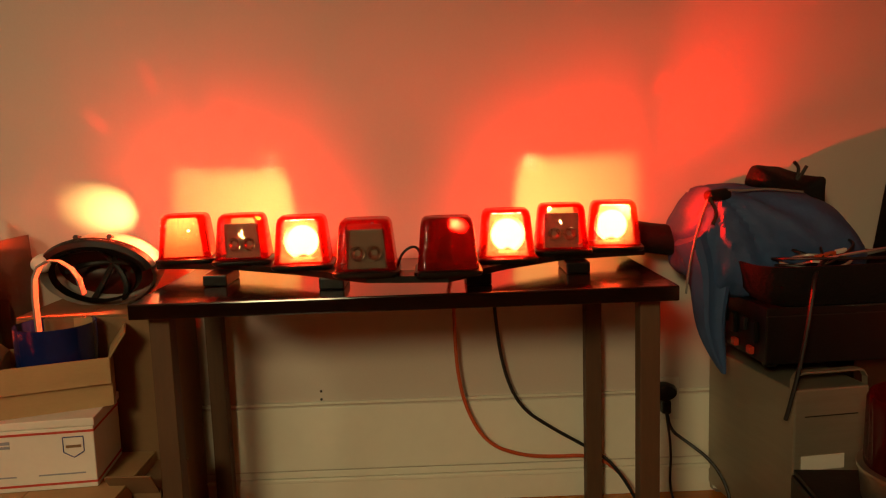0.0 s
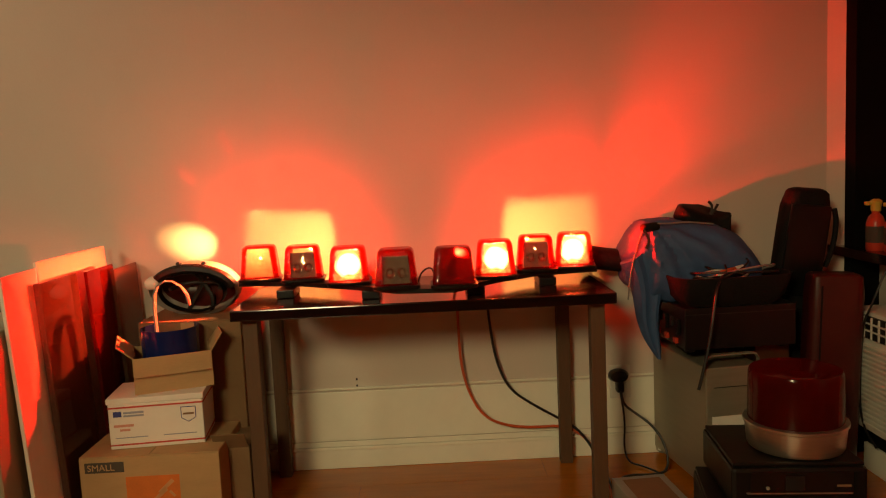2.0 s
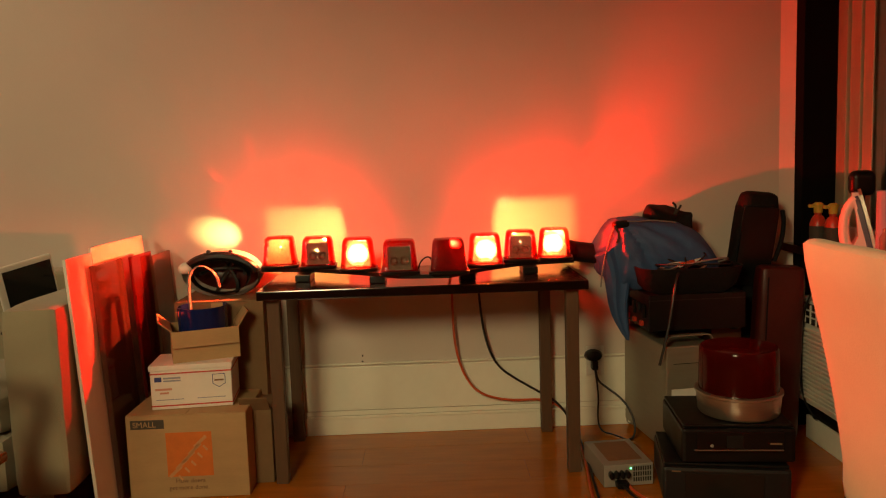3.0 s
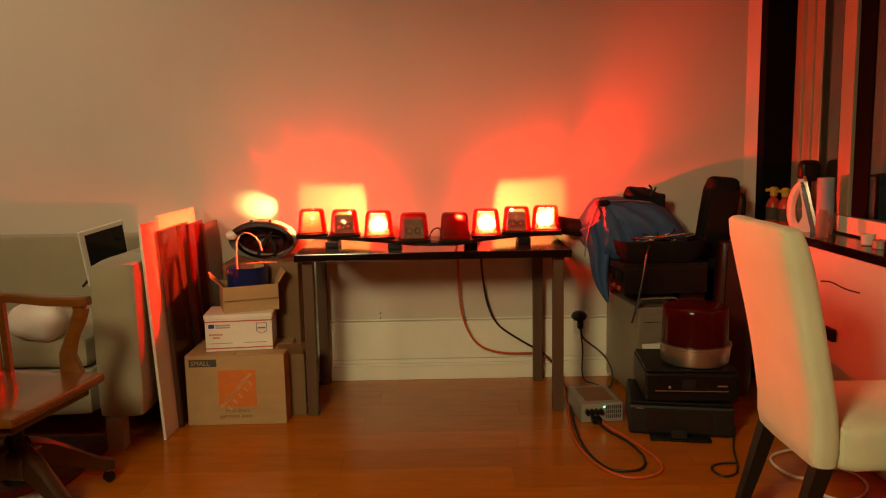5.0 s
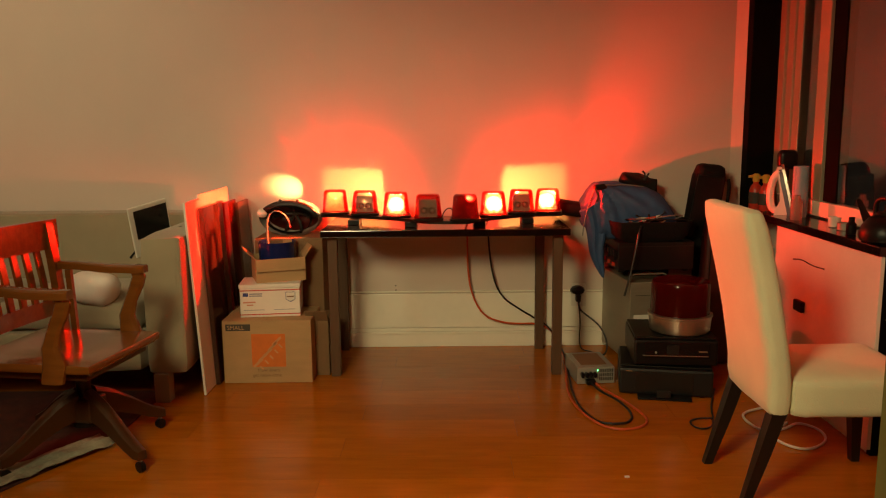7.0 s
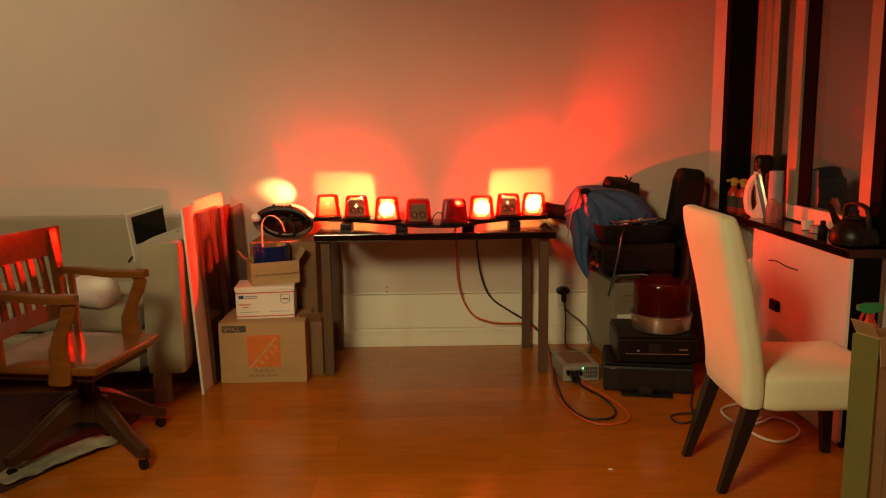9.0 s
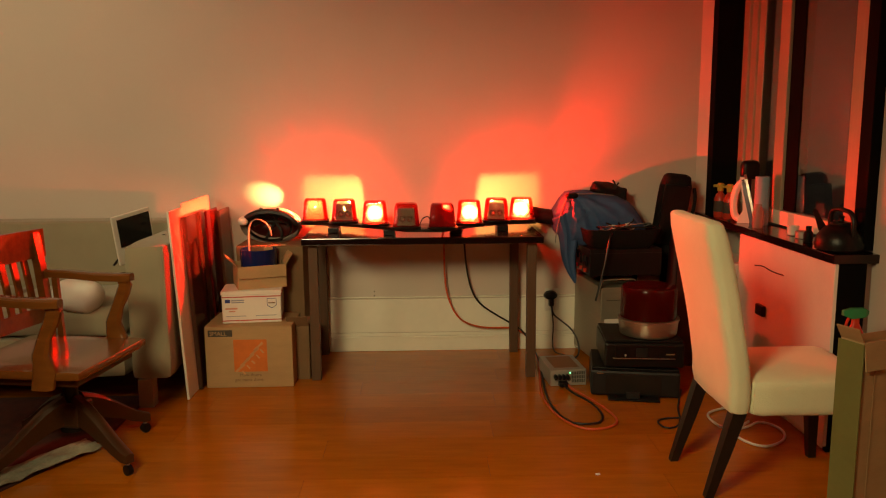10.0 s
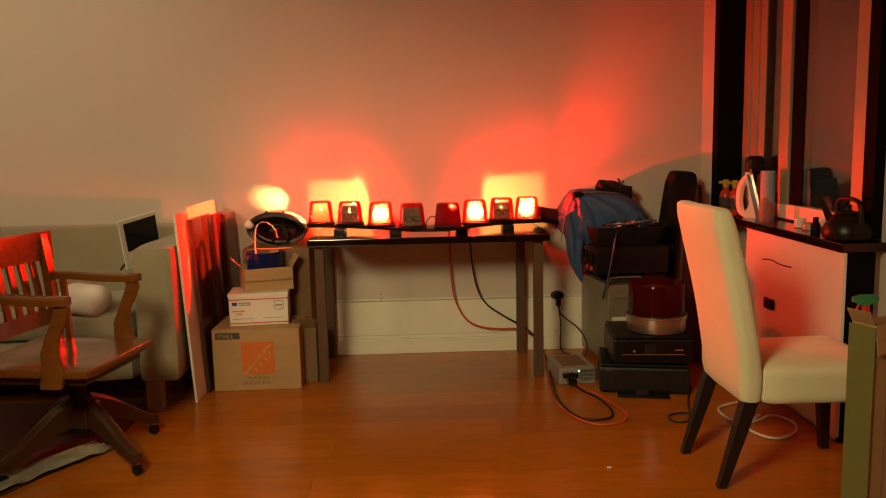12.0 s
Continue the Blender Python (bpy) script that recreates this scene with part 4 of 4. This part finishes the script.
part("pocket", cushion(0.15, 0.02, 0.34, 0.009, (-0.005, -0.062, 0.84), 0.001, None, 6, 8), BLACKPLASTIC, gig, "smooth black front panel", True)
part("strap", tube([(0.095, -0.03, 1.0), (0.112, -0.03, 0.95), (0.114, -0.03, 0.86), (0.096, -0.03, 0.78)], 0.010, 8), BLACKCLOTH, gig, smooth=True)
case = thing("red_case", "dark red leatherette case standing upright", "case", pose(1.735, 1.90, 0.0, 0, 2, -8))
part("case", cushion(0.185, 0.12, 0.760, 0.03, (0, 0, 0.380), 0.002, None, 2, 10), REDDARK, case, smooth=True)
part("seam", box(-0.060, -0.0625, 0.05, -0.055, -0.058, 0.72), BLACKCLOTH, case)
grey = thing("flat_box", "dark flat box leaning beside the tower", "box", pose(1.50, 1.93, 0.0, -3, 0, 0))
part("body", box(0, 0, 0, 0.13, 0.10, 0.62, 0.006), DARKSHADEDOAK, grey)


def printer(name, label, m, w, d, h, tray):
    p = thing(name, label, "printer", m, "stacked printers")
    part("body", box(0, 0, 0.006, w, d, h, 0.012), BLACKPLASTIC if not tray else GREYPLASTIC, p)
    part("scanner_lid", box(0.006, 0.012, h + 0.0005, w - 0.006, d - 0.006, h + 0.012, 0.004), BLACKPLASTIC, p, smooth=False)
    if tray:
        part("paper_slot", box(0.075, -0.003, 0.022, w - 0.09, 0.0, h - 0.020, 0.001, 1), BLACKWOOD, p)
        part("output_tray", box(0.085, -0.065, 0.002, w - 0.10, 0.0, 0.010, 0.003), BLACKPLASTIC, p)
        part("paper_stop", box(0.17, -0.055, 0.011, 0.235, -0.045, 0.045, 0.002, 1), GREYPLASTIC, p)
        part("name_bar", strip(0.03, h - 0.017, 0.060, h - 0.012, -0.0005), BROWNINK, p)
    else:
        part("control_panel", box(0.05, -0.006, 0.045, w - 0.04, 0.0, h - 0.010, 0.002, 1), SCREEN, p, "glossy black control panel")
        part("display", strip(0.150, 0.062, 0.205, h - 0.022, -0.0065), GREYPLASTIC, p)
        part("slot_edge", box(0.04, -0.009, 0.052, w - 0.045, -0.001, 0.056, 0.001, 1), STEEL, p, "thin bright slot edge")
        part("name_bar", strip(w - 0.090, 0.074, w - 0.050, 0.080, -0.0065), BROWNINK, p)
        part("button", lathe([(0.006, 0), (0.005, 0.003)], seg=12), GREYMETAL, p).matrix_local = pose(0.10, -0.006, 0.07, 90)
    return p


printer("printer", "black flatbed inkjet printer with open paper slot on the floor", pose(1.128, 1.395, 0, 0, 0, -11), 0.430, 0.34, 0.133, True)
printer("printer", "black inkjet printer stacked on another, carrying a beacon", pose(1.190, 1.375, 0.146, 0, 0, -6), 0.385, 0.36, 0.128, False)
part("sticker", strip(0.015, 0.212, 0.085, 0.238, -0.0005), PAPER, tower, "white paper sticker")
bc = thing("rotating_beacon", "large dark red beacon with steel base on the printer", "beacon", pose(1.438, 1.505, 0.2875))
part("base", lathe([(0.130, 0.0), (0.138, 0.003), (0.142, 0.010), (0.147, 0.062), (0.148, 0.074), (0.153, 0.078), (0.153, 0.086), (0.142, 0.088)], seg=48), STEEL, bc, "spun steel base", True)
part("lens", lathe([(0.139, 0.0885), (0.140, 0.094), (0.138, 0.19), (0.137, 0.232), (0.132, 0.243), (0.118, 0.247), (0.004, 0.249)], seg=48), BEACONLENS, bc, "dark red lens", True)
part("rotor", lathe([(0.05, 0.09), (0.05, 0.12), (0.02, 0.13), (0.02, 0.17), (0.06, 0.18), (0.06, 0.22)], seg=20), GREYMETAL, bc, smooth=True)

psu = thing("power_supply", "grey metal power supply unit with green light on the floor", "power supply", pose(0.952, 1.538, 0, 0, 0, 5))
part("case", box(0, 0, 0.002, 0.188, 0.260, 0.086, 0.003), GREYMETAL, psu)
part("top_panel", box(0.03, 0.04, 0.0865, 0.16, 0.23, 0.0885), BROWNINK, psu, "dark label on the top")
for i in range(4):
    part("socket", lathe([(0.008, 0.0), (0.009, 0.004), (0.009, 0.022), (0.004, 0.024)], seg=14, sy=1.6), BLACKPLASTIC, psu, smooth=True).matrix_local = pose(0.024 + 0.021 * i, 0.002, 0.052, 90)
for i in range(8):
    for k in range(3):
        part("vent_slot", box(0.112 + 0.009 * i, -0.0015, 0.018 + 0.021 * k, 0.117 + 0.009 * i, 0.0, 0.034 + 0.021 * k), BLACKRUBBER, psu)
part("led", lathe([(0.0035, 0), (0.002, 0.003)], seg=10), LED, psu, "green light").matrix_local = pose(0.103, -0.001, 0.070, 90)
part("plug", box(0.040, -0.040, 0.008, 0.085, 0.0, 0.030, 0.005), BLACKPLASTIC, psu)

# cords
def cord(name, label, pts, r, m):
    return tagged(part(name, tube(pts, r, 8, 3), m, smooth=True), label, "cord")


cord("extension_lead", "orange cord looping over the floor from the power supply", [(1.035, 1.53, 0.02), (1.05, 1.47, 0.008), (1.10, 1.36, 0.007), (1.15, 1.22, 0.007), (1.18, 1.08, 0.007), (1.16, 0.99, 0.007), (1.08, 0.94, 0.007), (0.99, 0.95, 0.007), (0.92, 1.08, 0.007), (0.885, 1.28, 0.007), (0.89, 1.48, 0.007), (0.925, 1.72, 0.008), (0.95, 2.0, 0.03), (0.92, 2.19, 0.1), (0.83, 2.21, 0.142), (0.72, 2.215, 0.137), (0.62, 2.21, 0.148), (0.52, 2.2, 0.19), (0.46, 2.2, 0.29), (0.43, 2.2, 0.42), (0.427, 2.2, 0.60), (0.427, 2.228, 0.75), (0.43, 2.228, 0.80), (0.42, 2.12, 0.815), (0.40, 1.76, 0.808)], 0.0055, ORANGECORD)
cord("extension_lead", "black cord running from the table to the power supply", [(1.01, 1.53, 0.02), (1.04, 1.42, 0.007), (1.10, 1.28, 0.014), (1.13, 1.13, 0.007), (1.10, 1.02, 0.007), (1.02, 0.985, 0.014), (0.95, 1.02, 0.010), (0.90, 1.2, 0.016), (0.905, 1.45, 0.016), (0.94, 1.75, 0.012), (0.95, 2.05, 0.04), (0.90, 2.20, 0.12), (0.82, 2.205, 0.17), (0.72, 2.205, 0.23), (0.62, 2.205, 0.30), (0.57, 2.205, 0.42), (0.548, 2.205, 0.60), (0.545, 2.232, 0.75), (0.545, 2.232, 0.80), (0.52, 2.12, 0.815), (0.48, 1.85, 0.808)], 0.0052, BLACKRUBBER)
out = thing("wall_outlet", "cream wall socket with a round black plug", "outlet", pose(1.070, YN - 0.0135, 0.305))
part("cover_plate", box(-0.042, -0.010, -0.068, 0.042, 0.0, 0.068, 0.004), WHITEPLASTIC, out)
part("plug", lathe([(0.038, 0.0), (0.042, 0.018), (0.034, 0.040), (0.012, 0.046)], seg=20, sy=0.66), BLACKPLASTIC, out, "round black plug", True).matrix_local = pose(-0.012, -0.0105, 0.030, 90)
part("plug", box(-0.022, -0.052, -0.035, 0.006, -0.012, 0.006, 0.006), BLACKPLASTIC, out)
cord("mains_lead", "black power cord from the wall socket", [(1.062, 2.19, 0.28), (1.065, 2.16, 0.23), (1.10, 2.14, 0.205), (1.165, 2.09, 0.16), (1.20, 2.05, 0.09), (1.195, 2.01, 0.02), (1.15, 1.99, 0.008), (1.05, 2.0, 0.008), (1.0, 1.95, 0.02), (1.0, 1.90, 0.04)], 0.005, BLACKRUBBER)
cord("mains_lead", "thin black power cord hanging from the wall socket", [(1.06, 2.19, 0.28), (1.075, 2.18, 0.16), (1.065, 2.17, 0.05), (1.07, 2.12, 0.008), (1.12, 2.08, 0.008), (1.17, 1.98, 0.008), (1.16, 1.80, 0.008)], 0.0038, BLACKRUBBER)
cord("loose_lead", "loose loop of white cord on the floor", [(1.93, 1.25, 0.008), (1.78, 1.2, 0.008), (1.62, 1.13, 0.008), (1.59, 1.04, 0.008), (1.62, 0.90, 0.008), (1.72, 0.92, 0.012), (1.81, 1.01, 0.008), (1.87, 0.92, 0.008), (1.84, 0.80, 0.008), (1.73, 0.715, 0.008), (1.66, 0.75, 0.008), (1.62, 0.86, 0.014), (1.75, 0.98, 0.016)], 0.0055, WHITECORD)
cord("loose_lead", "short loop of dark cord on the floor", [(1.60, 1.44, 0.008), (1.50, 1.20, 0.007), (1.46, 1.03, 0.007), (1.42, 0.95, 0.007), (1.36, 0.94, 0.007), (1.345, 1.02, 0.007), (1.39, 1.06, 0.007), (1.46, 1.05, 0.012)], 0.004, BLACKRUBBER)
tagged(part("paper_scrap", cushion(0.018, 0.012, 0.004, 0.0018, (0.965, 0.507, 0.003), 0.001, cuts=3), PAPER), "tiny white paper scrap on the floor", "scrap")

# ---- things on the sill ----
S = 0.8185
for x, y, mm, cap in ((1.968, 2.00, REDPLASTIC, YELLOW), (1.985, 1.91, REDPLASTIC, YELLOW)):
    b = thing("spray_bottle", "small red-brown spray bottle with yellow cap on the sill", "bottle", pose(x, y, S), "bottles on the sill")
    part("bottle", lathe([(0.030, 0.0), (0.033, 0.006), (0.033, 0.10), (0.024, 0.125), (0.014, 0.135), (0.014, 0.15)], seg=20), mm, b, smooth=True)
    part("cap", lathe([(0.017, 0.145), (0.018, 0.165), (0.022, 0.18), (0.012, 0.188)], seg=16), cap, b, smooth=True)
    part("nozzle", box(-0.04, -0.008, 0.166, 0.0, 0.008, 0.180, 0.003), cap, b)
    part("wrapper", lathe([(0.0335, 0.03), (0.0338, 0.035), (0.0338, 0.085), (0.0335, 0.09)], seg=20, cap=False), INK, b)
iron = thing("clothes_iron", "white clothes iron with grey-blue soleplate standing on its heel", "iron", pose(1.985, 1.735, S, 0, 0, -24))
outline = [(0.056 * math.sqrt(max(0.0, 1 - t)) * (0.9 + 0.1 * t), 0.258 * t) for t in [k / 10 for k in range(11)]]
sole = outline + [(-x, y) for x, y in reversed(outline[:-1])]
lean = pose(0.062, 0, 0.0, 0, -14, 0) @ Matrix(((0, 0, 1, 0), (1, 0, 0, 0), (0, 1, 0, 0), (0, 0, 0, 1)))
part("soleplate", slab(sole, 0.0, 0.012, lean), STEEL, iron, "steel soleplate")
part("skirt", slab([(x * 0.97, y * 0.985) for x, y in sole], -0.020, -0.0005, lean, 0.003), BLUEGREY, iron, "grey-blue skirt", True)
part("body", loft([[(c - w, -d, z), (c + w, -d, z), (c + w, d, z), (c - w, d, z)] for c, w, d, z in ((0.008, 0.030, 0.040, 0.0), (0.012, 0.026, 0.040, 0.03), (0.018, 0.014, 0.036, 0.07), (0.010, 0.012, 0.030, 0.14), (0.0, 0.013, 0.022, 0.19), (-0.008, 0.012, 0.010, 0.238))]), WHITEPLASTIC, iron, smooth=True)
part("handle", tube([(-0.004, 0, 0.215), (-0.030, 0, 0.185), (-0.044, 0, 0.13), (-0.044, 0, 0.07), (-0.032, 0, 0.025), (0.0, 0, 0.018)], 0.019, 12), WHITEPLASTIC, iron, smooth=True)
tagged(part("plastic_bottle", lathe([(0.024, 0), (0.027, 0.004), (0.027, 0.085), (0.016, 0.105), (0.016, 0.118), (0.004, 0.120)], seg=22), BOTTLEPLASTIC, smooth=True), "small pale see-through bottle on the window sill", "bottle").matrix_world = pose(1.968, 1.50, S)
tagged(part("paper_roll", lathe([(0.034, 0), (0.036, 0.003), (0.036, 0.245), (0.033, 0.248), (0.015, 0.247), (0.015, 0.02)], seg=30), BLUEPAPER, smooth=True), "blue-grey paper towel roll standing on the sill", "paper roll").matrix_world = pose(2.035, 1.62, S)
fan = thing("desk_lamp", "black round-headed lamp by the window", "lamp", pose(2.055, 1.83, S))
part("head", cushion(0.10, 0.06, 0.10, 0.028, (0, 0, 0.27), 0.0), BLACKPLASTIC, fan, smooth=True)
part("stem", lathe([(0.04, 0.0), (0.04, 0.012), (0.012, 0.016), (0.012, 0.24)], seg=14), BLACKPLASTIC, fan)
tagged(part("cup", lathe([(0.020, 0), (0.024, 0.003), (0.028, 0.045), (0.025, 0.045), (0.021, 0.006)], seg=20), WHITEPLASTIC, smooth=True), "small white cup on the sill", "cup").matrix_world = pose(2.02, 1.235, S)
tagged(part("tin", lathe([(0.03, 0), (0.032, 0.002), (0.032, 0.03), (0.03, 0.032)], seg=20), GREYMETAL, smooth=True), "low grey tin on the sill", "tin").matrix_world = pose(2.02, 1.14, S)
tagged(part("bottle", lathe([(0.018, 0), (0.02, 0.003), (0.02, 0.04), (0.012, 0.05), (0.012, 0.07)], seg=16), BLACKPLASTIC, smooth=True), "small dark bottle beside the kettle", "bottle").matrix_world = pose(1.985, 1.02, S)
kt = thing("kettle", "matt black kettle with arched handle on the sill", "kettle", pose(2.0, 0.790, S, 0, 0, 96) @ Matrix.Diagonal((1.05, 1.05, 0.9, 1)))
part("body", lathe([(0.075, 0), (0.088, 0.008), (0.092, 0.03), (0.083, 0.07), (0.060, 0.105), (0.038, 0.118)], seg=32), BLACKPLASTIC, kt, smooth=True)
part("lid", lathe([(0.040, 0.1185), (0.036, 0.128), (0.012, 0.134), (0.009, 0.145), (0.013, 0.155), (0.004, 0.160)], seg=20), BLACKPLASTIC, kt, smooth=True)
part("spout", loft([[(x + r * math.cos(a) * 0.6, r * math.sin(a), z + r * math.cos(a) * 0.7) for a in [2 * math.pi * i / 12 for i in range(12)]] for x, z, r in ((0.065, 0.045, 0.030), (0.11, 0.080, 0.021), (0.145, 0.125, 0.014), (0.168, 0.160, 0.011))]), BLACKPLASTIC, kt, smooth=True)
part("handle", tube([(0.065, 0, 0.085), (0.068, 0, 0.16), (0.04, 0, 0.185), (-0.04, 0, 0.185), (-0.075, 0, 0.16), (-0.078, 0, 0.07)], 0.010, 10), BLACKPLASTIC, kt, smooth=True)

# ---- carton near the walker, with a spray bottle standing in it ----
near = carton("tall_carton", "tall open brown carton with worn edges beside the chair", 0.40, 0.085, 0.655, pose(1.667, 0.0, 0, 0, 0, 20), CARD, True)
part("flap", box(0, 0, 0, 0.40, 0.004, 0.09, m=pose(0, 0, 0.655, 172)), CARD, near)
part("flap", box(0, 0, 0, 0.004, 0.085, 0.05, m=pose(0, 0, 0.655, 0, -30, 0)), CARDIN, near)
part("tape", box(0.055, -0.0015, 0.02, 0.062, -0.0005, 0.62), CARDIN, near)
# thin olive panel that carries the shade of the carton's left side
part("side_shade_panel", box(-0.006, -0.006, 0.0, -0.0005, 0.091, 0.650, 0.001, 1), OLIVESHADE, near, "outer side with its shade put into olive green")
part("filling", box(0.006, 0.006, 0.005, 0.394, 0.078, 0.630, 0.004), CARDIN, near)
sp = thing("cleaner_bottle", "orange-red cleaner bottle with green trigger", "bottle", pose(1.848, 0.37, 0.4585) @ Matrix.Scale(0.87, 4))
part("bottle", lathe([(0.040, 0), (0.045, 0.006), (0.045, 0.10), (0.034, 0.15), (0.016, 0.185), (0.016, 0.21)], seg=24, sy=0.7), REDPLASTIC, sp, smooth=True)
part("trigger_head", loft([[(x, s * w, z) for s, z in ((-1, z0), (1, z0), (1, z1), (-1, z1))] for x, w, z0, z1 in ((-0.055, 0.010, 0.222, 0.242), (-0.02, 0.014, 0.208, 0.250), (0.035, 0.014, 0.215, 0.250), (0.05, 0.008, 0.228, 0.240))]), GREENPLASTIC, sp, "green trigger head")
part("trigger", tube([(-0.028, 0, 0.21), (-0.040, 0, 0.185), (-0.036, 0, 0.16)], 0.006), REDPLASTIC, sp)

# ---- floor boards ----
PW, PL = 0.192, 1.38
plank_mesh = {}
rows = int((YN - YS) / PW) + 1
for r in range(rows):
    y0 = YN - 0.012 - (r + 1) * PW
    if y0 < YS:
        break
    x = XW - (r * 0.517 % 1.0) * PL
    while x < 2.05:
        a, b = max(x, XW + 0.002), min(x + PL, 2.055)
        if b - a > 0.05:
            key = round(b - a, 3)
            if key not in plank_mesh:
                bm = box(0.0006, 0.0006, -0.004, key - 0.0006, PW - 0.0006, 0.0, 0.0)
                me = bpy.data.meshes.new("plank")
                bm.to_mesh(me), bm.free()
                me.materials.append(PLANK)
                plank_mesh[key] = me
            p = new("plank", plank_mesh[key])
            p.parent = floor
            p.location = (a, y0, 0.0)
        x += PL
